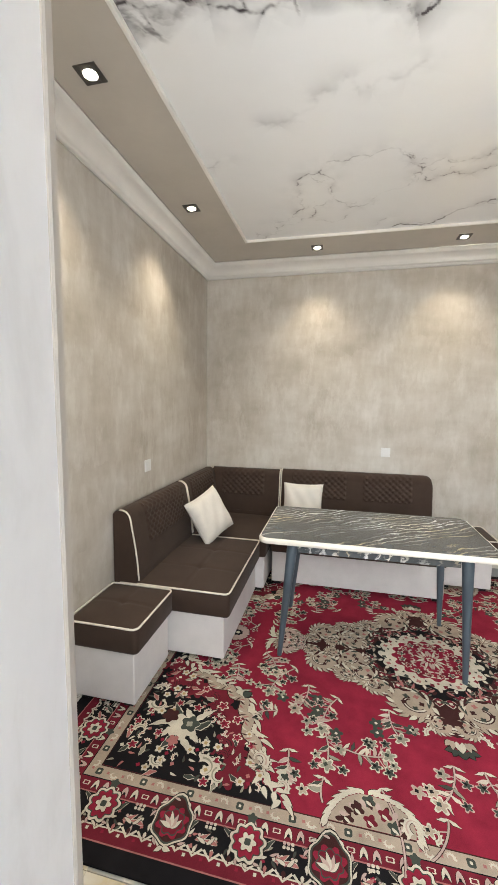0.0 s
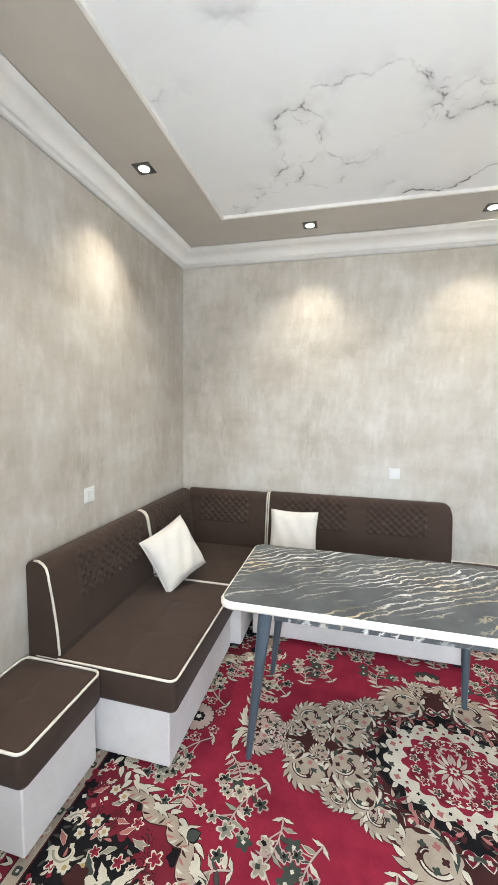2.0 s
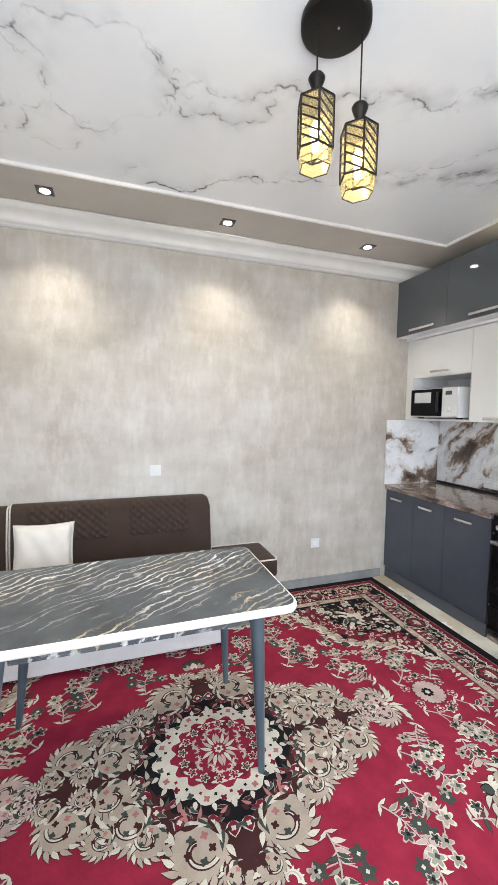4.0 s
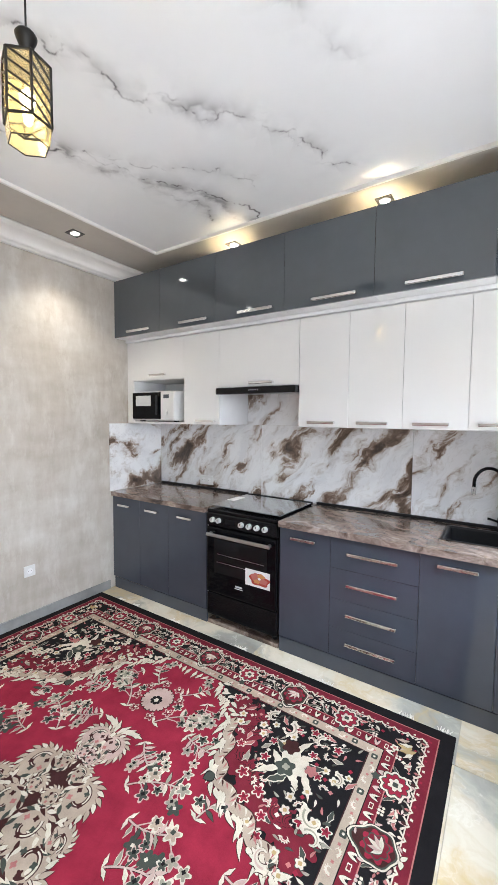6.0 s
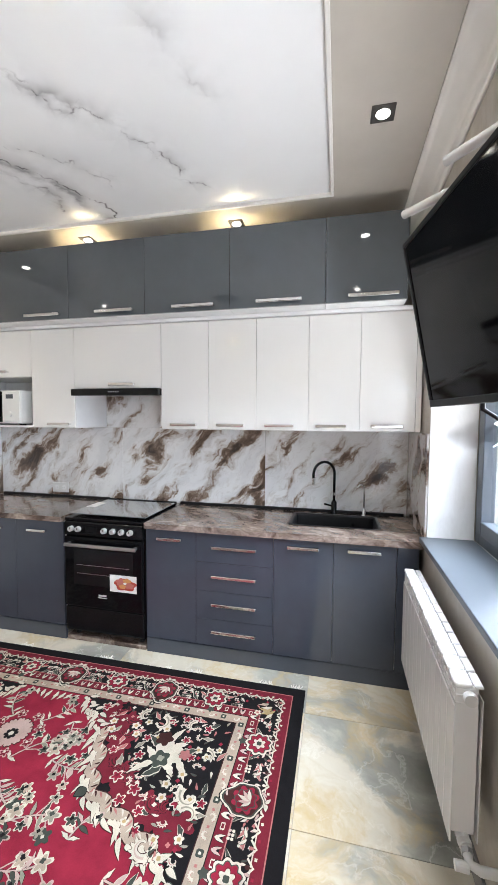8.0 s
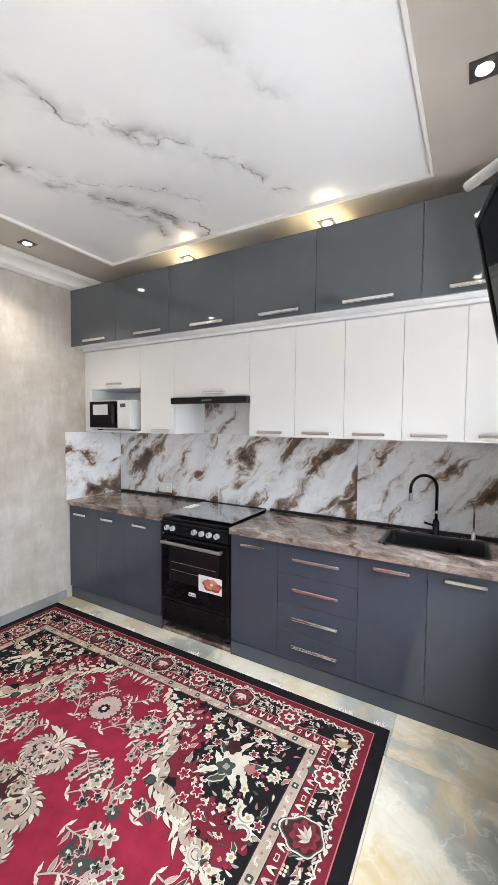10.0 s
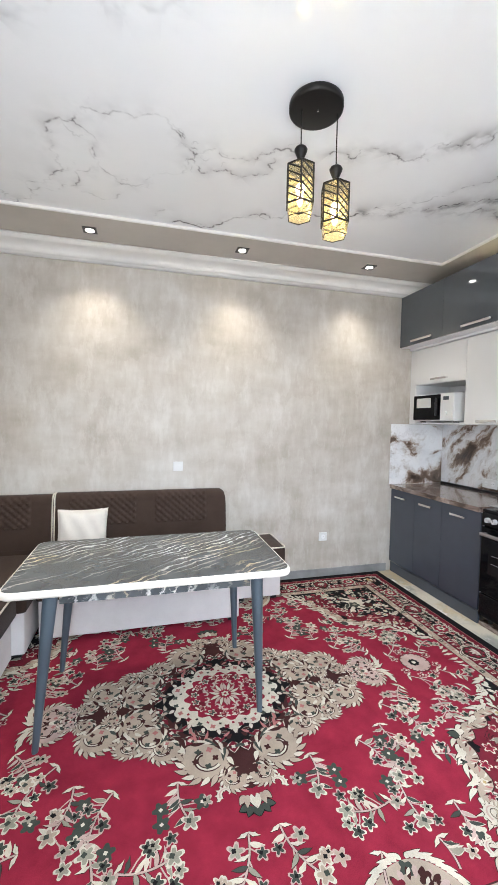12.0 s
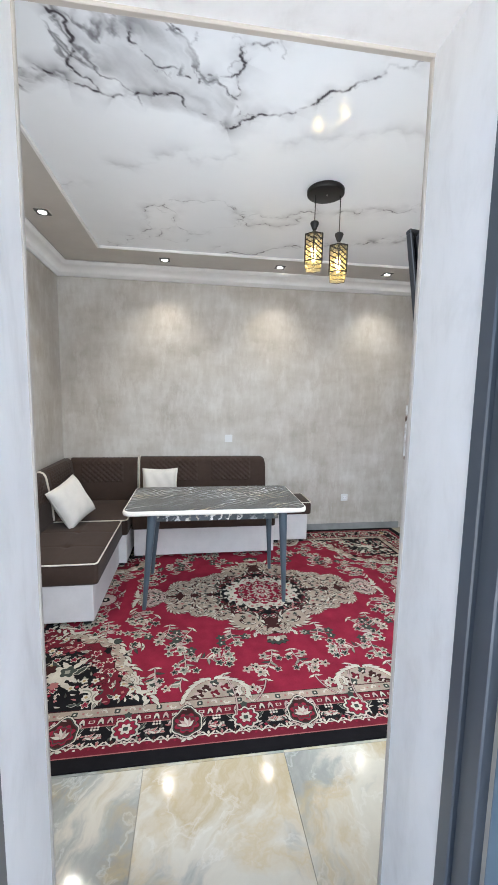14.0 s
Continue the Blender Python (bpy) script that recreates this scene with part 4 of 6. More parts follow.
    def onion(self, u, v, r, way, key, level):
        """A round shape drawn out to a point one way."""
        pts = []
        for i in range(36):
            t = 2 * math.pi * i / 36
            k = r * (0.86 + 0.34 * max(0.0, math.cos(t)) ** 7 + 0.05 * math.cos(6 * t))
            pts.append((u + k * math.cos(t + way), v + k * math.sin(t + way)))
        self.fan(key, pts, level, (u, v))

    def maple(self, u, v, r, turn, level, rim="cream", fill="green", heart="black"):
        """A star-shaped flower with a pale outline."""
        self.blossom(u, v, r * 1.22, 5, rim, level, turn, 0.50)
        self.blossom(u, v, r * 0.90, 5, fill, level + 1, turn, 0.50)
        self.blossom(u + 0.2 * r, v - 0.1 * r, r * 0.34, 4, heart, level + 2, turn, 0.3)

    def shell(self, u, v, r, way, turn, level, ground="beige"):
        """A rounded acanthus shell: feathered rim outward, dark fronds inward and a pale curl."""
        self.blossom(u, v, r * 1.09, 11, "brown", level, way, 0.10)
        self.blossom(u, v, r, 11, ground, level + 1, way, 0.10)
        for k in range(11):
            b = way + (k - 5) * 0.34
            self.leaf(u + 0.86 * r * math.cos(b), v + 0.86 * r * math.sin(b), b + 0.5 * turn, r * (0.46 + 0.08 * (k % 2)), r * 0.115, ("cream", "beige")[k % 2], level + 2, "brown", curl=0.4 * turn)
        for k in range(6):
            b = way + math.pi + (k - 2.5) * 0.36
            self.leaf(u + 0.98 * r * math.cos(b), v + 0.98 * r * math.sin(b), b + math.pi - 0.6 * turn, r * 0.66, r * 0.10, ("green", "cream", "brown")[k % 3], level + 2, curl=-0.3 * turn)
        pts = []
        for i in range(20):
            s = i / 19
            d, b = r * (0.66 - 0.46 * s), way + turn * (3.7 * s - 1.2)
            pts.append((u + d * math.cos(b), v + d * math.sin(b)))
        self.stroke("brown", pts, r * 0.095, level + 3, False)
        self.stroke("cream", pts, r * 0.058, level + 4)
        for k, key in enumerate(("green", "brown", "rose", "green", "brown")):
            b = way - turn * (0.5 + 1.2 * k)
            self.blossom(u + 0.42 * r * math.cos(b), v + 0.42 * r * math.sin(b), r * 0.15, 4, key, level + 4, b, 0.4)

    @staticmethod
    def in_field(u, v):
        """True on the open red ground between medallion, corners and arches."""
        limit = np.interp(u, (0.70, 0.83, 0.90, 0.96, 1.04, 1.22, 1.40, 1.50), (1.03, 0.93, 0.80, 0.66, 0.50, 0.42, 0.29, 0.14))
        return v < limit and u / 1.02 + v / 0.64 > 1.06 and math.hypot(u - 0.425, v - 1.063) > 0.21 and math.hypot(u - 1.21, v) > 0.11

    def branch(self, u, v, way, size, level, seed, kind):
        """A double stem that forks into pale-edged flowers and leaves; kind 2 is a dark leafy bush."""
        rnd = random.Random(seed)
        bend = rnd.choice((-1, 1)) * 0.8
        x, y, a, pts = u, v, way, []
        for i in range(12):
            pts.append((x, y))
            x, y, a = x + size / 12 * math.cos(a), y + size / 12 * math.sin(a), a + bend / 12
        self.stroke("brown", pts, 0.0058, level, False)
        self.stroke("blush", pts, 0.0036, level + 1, False)
        for i in range(2, 12):
            p, heading = pts[i], way + bend * i / 12
            for side in (1, -1):
                if rnd.random() > 0.70:
                    continue
                t = heading + side * rnd.uniform(0.6, 1.3)
                d = rnd.uniform(0.045, 0.10)
                q = (p[0] + d * math.cos(t), p[1] + d * math.sin(t))
                pick = rnd.random()
                if not self.in_field(*q):
                    continue
                if i % 2 and pick < 0.75:
                    self.stroke("blush", [p, ((p[0] + q[0]) / 2 + 0.004, (p[1] + q[1]) / 2), q], 0.0026, level, False)
                    if kind == 2 and pick < 0.35:
                        self.blossom(q[0], q[1], 0.034, 5, "green", level + 2, t, 0.4)
                        self.blossom(q[0], q[1], 0.008, 4, "cream", level + 3, t, 0.3)
                    else:
                        self.maple(q[0], q[1], rnd.uniform(0.021, 0.029), t, level + 2, rnd.choice(("cream", "blush")), rnd.choice(("green", "grey", "green") if kind else ("beige", "grey", "green")), "black")
                elif pick < 0.9:
                    self.leaf(p[0], p[1], t, min(d, 0.055), 0.0085, rnd.choice(("cream", "grey", "green", "blush")), level + 2, rnd.choice(("brown", "brown", "cream")), rnd.choice((0, 2)), 0.3 * side)
        if self.in_field(x, y):
            self.maple(x, y, 0.032, way, level + 3, "cream", "grey" if kind else "beige", "green")
        for s in (-1, 1):
            self.leaf(u, v, way + s * 0.9, 0.045, 0.009, "cream", level + 2, "brown", 2, 0.3 * s)


def carpet():
    c = Carpet()
    rnd = random.Random(3)
    t = thing("carpet", (RX, RY, 0.0), "large red, black and cream oriental carpet with floral medallion", "carpet")
    part("backing", box(RX - RU, RX + RU, RY - RV, RY + RV, 0.0005, 0.0098, 0.003, 2), "pile_black", t, "black bound edge")

    def frame_band(key, d0, d1, level):
        u0, u1, v0, v1 = RU - d1, RU - d0, RV - d1, RV - d0
        c.strip(key, [(0, v1), (u1, v1), (u1, 0)], [(0, v0), (u0, v0), (u0, 0)], level)

    def along(step, d, offset=0.5):
        """Places along the border at d from the edge, with the way outward."""
        u, v = RU - d, RV - d
        for long, way in ((u, math.pi / 2), (v, 0.0)):
            n = max(int(long / step), 1)
            for i in range(n):
                s = (i + offset) * long / n
                if s < long - 0.012:
                    yield (s, v, way) if way else (u, s, way)

    FIELD = 0.332
    for key, d0, d1, level in (("rose", 0.064, 0.069, 1), ("deepred", 0.069, 0.112, 1), ("cream", 0.112, 0.117, 1), ("black", 0.117, 0.217, 1), ("rose", 0.217, 0.222, 1),
                               ("deepred", 0.222, 0.273, 1), ("black", 0.273, 0.277, 2), ("beige", 0.277, 0.327, 1), ("brown", 0.327, FIELD, 1)):
        frame_band(key, d0, d1, level)
    c.strip("red", [(0, RV - FIELD), (RU - FIELD, RV - FIELD)], [(0, 0), (RU - FIELD, 0)], 1)
    # outer guard: cream humps between deep red scallops
    for i, (x, y, a) in enumerate(along(0.062, 0.104)):
        cu, cv = math.cos(a), math.sin(a)
        zig = [(x + cv * 0.029 * k - cu * (0.026 if k % 2 else 0.0), y + cu * 0.029 * k - cv * (0.026 if k % 2 else 0.0)) for k in (-1, 0, 1)]
        c.stroke("cream", zig, 0.0042, 2, False)
        c.leaf(x - 0.030 * cu, y - 0.030 * cv, a, 0.022, 0.006, ("rose", "cream", "brown")[i % 3], 3, "brown", curl=0.0)
        c.blossom(x + cv * 0.029 + 0.004 * cu, y + cu * 0.029 + 0.004 * cv, 0.007, 4, ("cream", "red")[i % 2], 3, a)
    # inner guard of upright bars on deep red
    for i, (x, y, a) in enumerate(along(0.043, 0.248)):
        cu, cv = math.cos(a), math.sin(a)
        if i % 3 == 2:
            c.blossom(x, y, 0.018, 4, "cream", 3, a, 0.3, 0.6)
            c.blossom(x, y, 0.012, 4, "deepred", 4, a, 0.3, 0.6)
        else:
            for s in (-1, 1):
                c.leaf(x - 0.020 * cu, y - 0.020 * cv, a + s * 0.32, 0.043, 0.0055, ("cream", "blush")[i % 2], 3, "black", curl=0.0)
            c.blossom(x + 0.008 * cu, y + 0.008 * cv, 0.006, 4, "black", 4)
    # pale guard with running curls and dark dots
    for i, (x, y, a) in enumerate(along(0.067, 0.302)):
        if i % 3 == 1:
            c.blossom(x, y, 0.017, 4, "green", 3, a, 0.2)
            c.blossom(x, y, 0.006, 4, "cream", 4, a, 0.2)
        else:
            c.scroll(x, y, a + 1.2, 0.017, "cream", 3, (1, -1)[i % 2], "rose", "cream")
            c.blossom(x + 0.026 * math.sin(a), y + 0.026 * math.cos(a), 0.007, 4, "rose", 4, a)

    # palmettes of the main border, large and small by turns
    def palmette(x, y, a, big):
        inward = a + math.pi
        if big:
            for r, key, lv in ((0.092, "black", 4), (0.088, "cream", 5), (0.081, "green", 6), (0.074, "brown", 7)):
                c.onion(x, y, r, inward, key, lv)
            for k in range(10):
                b = 0.63 * k + 0.3
                c.leaf(x + 0.078 * math.cos(b), y + 0.078 * math.sin(b), b + 1.1, 0.028, 0.005, ("cream", "blush")[k % 2], 8, "black")
            c.blossom(x, y, 0.062, 8, "red", 8, a, 0.26, 0.95)
            c.blossom(x, y, 0.049, 7, "green", 9, a, 0.2)
            c.blossom(x, y, 0.044, 7, "deepred", 10, a, 0.2)
            for k in range(5):
                c.leaf(x - 0.022 * math.cos(inward), y - 0.022 * math.sin(inward), inward + (k - 2) * 0.5, 0.058 - 0.006 * abs(k - 2), 0.0085, "cream" if k % 2 == 0 else "blush", 11, "green")
            for s in (-1, 1):
                c.leaf(x + 0.085 * math.cos(a), y + 0.085 * math.sin(a), a + s * 1.2, 0.030, 0.008, "cream", 8, "brown")
        else:
            c.blossom(x, y, 0.072, 9, "black", 4, a, 0.16)
            c.blossom(x, y, 0.068, 9, "cream", 5, a, 0.16)
            c.blossom(x, y, 0.058, 9, "green", 6, a, 0.2)
            c.blossom(x, y, 0.054, 9, "red", 7, a, 0.24)
            c.flower(x, y, 0.032, 6, "deepred", "cream", "green", 8, a)
            for k in range(5):
                b = a + (k - 2) * 0.5
                c.leaf(x + 0.064 * math.cos(b), y + 0.064 * math.sin(b), b + 0.6, 0.022, 0.005, ("cream", "blush")[k % 2], 7, "brown")
            c.blossom(x + 0.082 * math.cos(inward), y + 0.082 * math.sin(inward), 0.020, 5, "green", 5, a, 0.3)

    places = [(0.285 * i, RV - 0.187, math.pi / 2, i % 2 == 0) for i in range(6)] + [(RU - 0.187, 0.303 * i, 0.0, i % 2 == 0) for i in range(4)]
    for x, y, a, big in places:
        palmette(x, y, a, big)
        for side in (1, -1):
            du, dv = side * abs(math.sin(a)), side * abs(math.cos(a))
            cu, cv = math.cos(a), math.sin(a)
            for along_by, across, size in ((0.118, 0.022, 0.009), (0.150, -0.022, 0.010)):
                px, py = x + du * along_by + cu * across, y + dv * along_by + cv * across
                for k in range(4):
                    b = a + math.pi / 4 + k * math.pi / 2
                    c.blossom(px + size * math.cos(b), py + size * math.sin(b), size * 0.62, 4, ("cream", "cream", "blush")[k % 3], 3, a, 0.1)
            c.leaf(x + du * 0.095 - cu * 0.030, y + dv * 0.095 - cv * 0.030, a + side * 0.9, 0.070, 0.009, "green", 3, "cream", 2)
            c.leaf(x + du * 0.100 + cu * 0.035, y + dv * 0.100 + cv * 0.035, a - side * 1.9, 0.055, 0.007, "rose", 3, "cream")
            c.leaf(x + du * 0.140 + cu * 0.040, y + dv * 0.140 + cv * 0.040, a + side * 2.2, 0.038, 0.006, "cream", 4, "green")
    for k in range(8):
        c.leaf(RU - 0.175 + rnd.uniform(-0.045, 0.03), RV - 0.175 + rnd.uniform(-0.045, 0.03), 0.78 + rnd.uniform(-0.9, 0.9) + math.pi, 0.060, 0.012, ("beige", "gold", "cream", "gold")[k % 4], 4, "brown", 2)
    c.flower(RU - 0.235, RV - 0.235, 0.020, 5, "green", "cream", "rose", 5)

    for k in range(240):
        s, d = rnd.random(), rnd.uniform(0.127, 0.208)
        x, y = (s * (RU - 0.15), RV - d) if k % 5 < 3 else (RU - d, s * (RV - 0.15))
        if k % 3:
            c.leaf(x, y, rnd.uniform(0, 6.28), rnd.uniform(0.020, 0.034), 0.0045, rnd.choice(("grey", "cream", "rose", "green", "blush")), 2, "brown")
        else:
            c.blossom(x, y, rnd.uniform(0.006, 0.010), 4, rnd.choice(("cream", "rose", "red")), 2, 0.5)
    # flame-edged line that shuts off the corners
    curve = [(1.52, 0.20), (1.455, 0.275), (1.40, 0.355), (1.31, 0.43), (1.22, 0.485), (1.12, 0.515), (1.04, 0.56), (0.995, 0.64), (0.965, 0.73), (0.91, 0.83), (0.885, 0.92), (0.825, 0.985), (0.75, 1.06)]
    fine = []
    for (a, b), (d, e) in zip(curve, curve[1:]):
        fine += [(a + (d - a) * i / 5, b + (e - b) * i / 5) for i in range(5)]
    fine.append(curve[-1])
    fine = [(u + 0.011 * math.sin(0.95 * i), v + 0.011 * math.sin(0.95 * i)) for i, (u, v) in enumerate(fine)]
    corner = (RU - FIELD, RV - FIELD)
    c.fan("black", fine + [corner], 3, (1.25, 0.82))
    shifted = [(min(u + 0.13 + 0.03 * math.sin(9 * i / len(fine) * 3), corner[0]), min(v + 0.11 + 0.03 * math.cos(i * 0.8), corner[1])) for i, (u, v) in enumerate(fine)]
    for i in range(9, 52, 3):
        u, v = shifted[i]
        c.blossom(u - 0.055, v - 0.05, 0.075, 7, "deepred", 4, 0.5 * i, 0.35)
    for i in range(10, 48, 5):
        u, v = shifted[i]
        c.scroll(u - 0.02, v - 0.02, 0.7 * i, 0.040, "deepred", 5, (1, -1)[i % 2], "black", "brown")
        c.blossom(u, v, 0.030, 5, "black", 6, 0.3 * i, 0.4)
    body = fine[14:52]
    c.stroke("brown", body, 0.028, 6, False)
    c.stroke("beige", body, 0.023, 7, False)
    for i in range(len(fine) - 1):
        (a, b), (d, e) = fine[i], fine[i + 1]
        way = math.atan2(e - b, d - a)
        out_a = way + math.pi / 2
        thick = 0.022 if 14 <= i < 52 else 0.004
        pu, pv = a + thick * math.cos(out_a), b + thick * math.sin(out_a)
        c.leaf(pu, pv, out_a - 0.5, 0.042 + 0.014 * (i % 3), 0.0115, "cream", 9, "brown", curl=-0.6)
        if thick > 0.01:
            c.leaf(a - 0.02 * math.cos(out_a), b - 0.02 * math.sin(out_a), way + 0.4, 0.030, 0.0045, ("rose", "cream", "brown")[i % 3], 8, curl=0.5)
        elif i % 2:
            c.leaf(a, b, out_a + math.pi + 0.3, 0.05, 0.012, "cream", 8, "green", curl=0.4)
    c.leaf(1.035, 0.545, math.radians(215), 0.055, 0.022, "green", 10, "black", curl=0.0)
    for u, v, s, tn in ((0.915, 0.905, 0.045, 1), (1.43, 0.30, 0.035, -1), (0.80, 1.00, 0.032, 1)):
        c.scroll(u - 0.03, v - 0.02, 2.4, s, "cream", 9, tn, "brown", "blush")

    # the white bloom in the corner with curls and red buds
    bu, bv = 1.262, 0.80
    for k in range(9):
        a = 0.7 * k + 0.3
        c.leaf(bu + 0.05 * math.cos(a), bv + 0.05 * math.sin(a), a + 0.5, 0.070 + 0.030 * (k % 3), 0.021, "cream" if k % 3 != 1 else "green", 8 + k % 2, "black" if k % 3 != 1 else "cream", 3, curl=0.3 * (1, -1)[k % 2])
    c.blossom(bu, bv, 0.080, 7, "cream", 10, 0.4, 0.3)
    c.blossom(bu - 0.025, bv - 0.02, 0.048, 5, "green", 11, 0.2, 0.3)
    c.blossom(bu - 0.022, bv - 0.018, 0.018, 4, "grey", 12, 0.2, 0.3)
    c.blossom(bu + 0.085, bv - 0.045, 0.044, 5, "brown", 11, 0.9, 0.3)
    c.blossom(bu + 0.02, bv + 0.085, 0.030, 5, "rose", 11, 0.9, 0.3)
    for u, v, s, tn in ((1.43, 0.69, 0.052, 1), (1.46, 0.60, 0.040, -1), (1.10, 0.985, 0.055, -1), (1.02, 1.00, 0.045, 1), (1.30, 0.99, 0.036, 1), (1.45, 0.87, 0.036, -1)):
        c.scroll(u, v, 2.0 + 3 * u, s, "cream", 8, tn, "black", "grey")
    buds = []
    for k in range(700):
        u, v = rnd.uniform(0.86, 1.50), rnd.uniform(0.32, 1.04)
        if u * 0.78 + v < 1.50 or math.hypot(u - bu, v - bv) < 0.115 or any(math.hypot(u - p, v - q) < 0.047 for p, q in buds):
            continue
        buds.append((u, v))
        kind, a = len(buds) % 4, rnd.uniform(0, 6.28)
        if kind == 0:
            c.maple(u, v, rnd.uniform(0.020, 0.027), a, 7, "cream", "red", "deepred")
        elif kind == 1:
            c.flower(u, v, rnd.uniform(0.018, 0.024), 5, "green", "cream", "gold", 7, a)
        elif kind == 2:
            c.leaf(u, v, a, 0.062, 0.011, rnd.choice(("green", "rose", "grey")), 7, "cream", 2)
        else:
            c.scroll(u, v, a, 0.019, "cream", 7, rnd.choice((1, -1)), "green", "rose")

    for k in range(1500):
        u, v = rnd.uniform(0.86, 1.51), rnd.uniform(0.34, 1.05)
        if u * 0.78 + v < 1.56 or math.hypot(u - bu, v - bv) < 0.10 or any(math.hypot(u - p, v - q) < 0.030 for p, q in buds):
            continue
        buds.append((u, v))
        if k % 3:
            c.leaf(u, v, rnd.uniform(0, 6.28), 0.032, 0.0055, rnd.choice(("green", "rose", "cream", "grey")), 6, "brown", 0, 0.4)
        else:
            c.blossom(u, v, 0.010, 4, rnd.choice(("red", "cream", "rose")), 6, 0.5, 0.3)

    # half arches on the long sides
    ring = [(0.425 + 0.155 * math.cos(s) * (1 - 0.12 * math.sin(2 * s)), 1.063 - 0.128 * math.sin(s)) for s in (math.pi * i / 26 for i in range(27))]
    c.fan("beige", ring, 4, (0.425, 1.03))
    for i, (u, v) in enumerate(ring):
        b = -math.pi * i / 26
        c.leaf(u, v, b + (0.55 if i < 13 else -0.55), 0.036 + 0.012 * (i % 2), 0.0105, "cream", 7, "brown", curl=0.5 if i < 13 else -0.5)
        if i % 2:
            c.leaf(u - 0.02 * math.cos(b), v - 0.02 * math.sin(b), b + math.pi, 0.04, 0.010, ("brown", "blush")[i // 2 % 2], 6)
    for u, v, key in ((0.37, 1.0, "deepred"), (0.47, 1.0, "brown"), (0.425, 0.96, "green"), (0.425, 1.035, "deepred"), (0.51, 1.04, "brown"), (0.34, 1.04, "green")):
        c.blossom(u, v, 0.027, 4, key, 6, 0.4, 0.4)
        c.leaf(u + 0.01, v, 2.2, 0.03, 0.006, "cream", 7)
    c.scroll(0.265, 1.02, 1.0, 0.040, "cream", 6, -1, "brown", "blush")
    c.scroll(0.205, 1.03, 1.6, 0.026, "cream", 6, 1, "brown", "blush")
    for k in range(4):
        c.leaf(1.515, 0.02 + 0.045 * k, math.pi - 0.3 + 0.3 * k, 0.07 - 0.008 * k, 0.013, "cream", 6, "brown", 2)

    # medallion: dark ground, shells with curling fronds
    c.fan("brown", [(0.78, 0.0), (0.70, 0.10), (0.55, 0.20), (0.42, 0.28), (0.28, 0.37), (0.13, 0.45), (0.06, 0.54), (0.0, 0.56), (0.0, 0.0)], 2, (0.22, 0.14))
    c.fan("black", [(0.38, 0.0), (0.31, 0.10), (0.24, 0.22), (0.10, 0.28), (0.0, 0.36), (0.0, 0.0)], 3, (0.1, 0.1))
    for u, v, r, a, tn in ((0.165, 0.375, 0.108, 1.25, -1), (0.335, 0.285, 0.070, 0.95, 1), (0.405, 0.205, 0.092, 0.9, -1), (0.465, 0.085, 0.085, 1.9, 1), (0.50, 0.235, 0.058, 1.0, -1),
                           (0.635, 0.150, 0.086, 0.95, 1), (0.575, 0.055, 0.046, 0.2, -1), (0.70, 0.060, 0.050, 0.5, 1)):
        c.shell(u, v, r, a, tn, 5)
    # tip palmettes on the long and the short axis
    c.shell(0.865, 0.055, 0.072, 0.8, 1, 7, "blush")
    c.shell(0.785, 0.030, 0.044, 1.2, -1, 7, "blush")
    for k in range(4):
        c.leaf(0.93 + 0.012 * k, 0.012 + 0.018 * k, 0.1 + 0.35 * k, 0.075, 0.015, "cream", 10, "brown", 2)
    c.shell(0.060, 0.500, 0.056, 1.1, 1, 7)
    c.scroll(0.105, 0.560, 0.6, 0.034, "cream", 9, -1, "brown", "blush")
    c.blossom(0.028, 0.475, 0.026, 4, "brown", 12, 0.2, 0.4)
    for k in range(3):
        c.leaf(0.012 + 0.012 * k, 0.585, 1.5 - 0.45 * k, 0.060 - 0.008 * k, 0.013, "beige" if k else "cream", 9, "brown")
        c.leaf(0.010 + 0.01 * k, 0.632, 1.5 - 0.75 * k, 0.044, 0.014, "green", 8, "black")
    # buds on the dark ground round the rosette
    for u, v in ((0.36, 0.05), (0.30, 0.20), (0.10, 0.30), (0.03, 0.345), (0.22, 0.265), (0.34, 0.125)):
        a = math.atan2(v, u)
        c.leaf(u - 0.03 * math.cos(a), v - 0.03 * math.sin(a), a, 0.060, 0.022, "deepred", 5, "cream", curl=0.0)
        c.blossom(u, v, 0.011, 4, "cream", 7, a)
        c.leaf(u, v, a + 1.7, 0.045, 0.008, "green", 5, "grey")
        c.leaf(u, v, a - 1.7, 0.040, 0.007, "brown", 5, "grey")
    for k in range(34):
        a, d = rnd.uniform(0, math.pi / 2), rnd.uniform(1.0, 1.35)
        c.leaf(0.30 * d * math.cos(a), 0.255 * d * math.sin(a), rnd.uniform(0, 6.28), rnd.uniform(0.03, 0.055), 0.008, ("brown", "rose", "beige", "green", "deepred")[k % 5], 5, ("grey", "brown")[k % 2], 0, 0.5)
    # rosette
    c.blossom(0, 0, 0.300, 16, "cream", 11, 0.2, 0.10, 0.84)
    c.blossom(0, 0, 0.222, 16, "red", 13, 0.2, 0.13, 0.86)
    c.blossom(0, 0, 0.205, 8, "deepred", 14, 0.0, 0.22, 0.86)
    c.blossom(0, 0, 0.160, 8, "red", 15, 0.39, 0.25, 0.88)
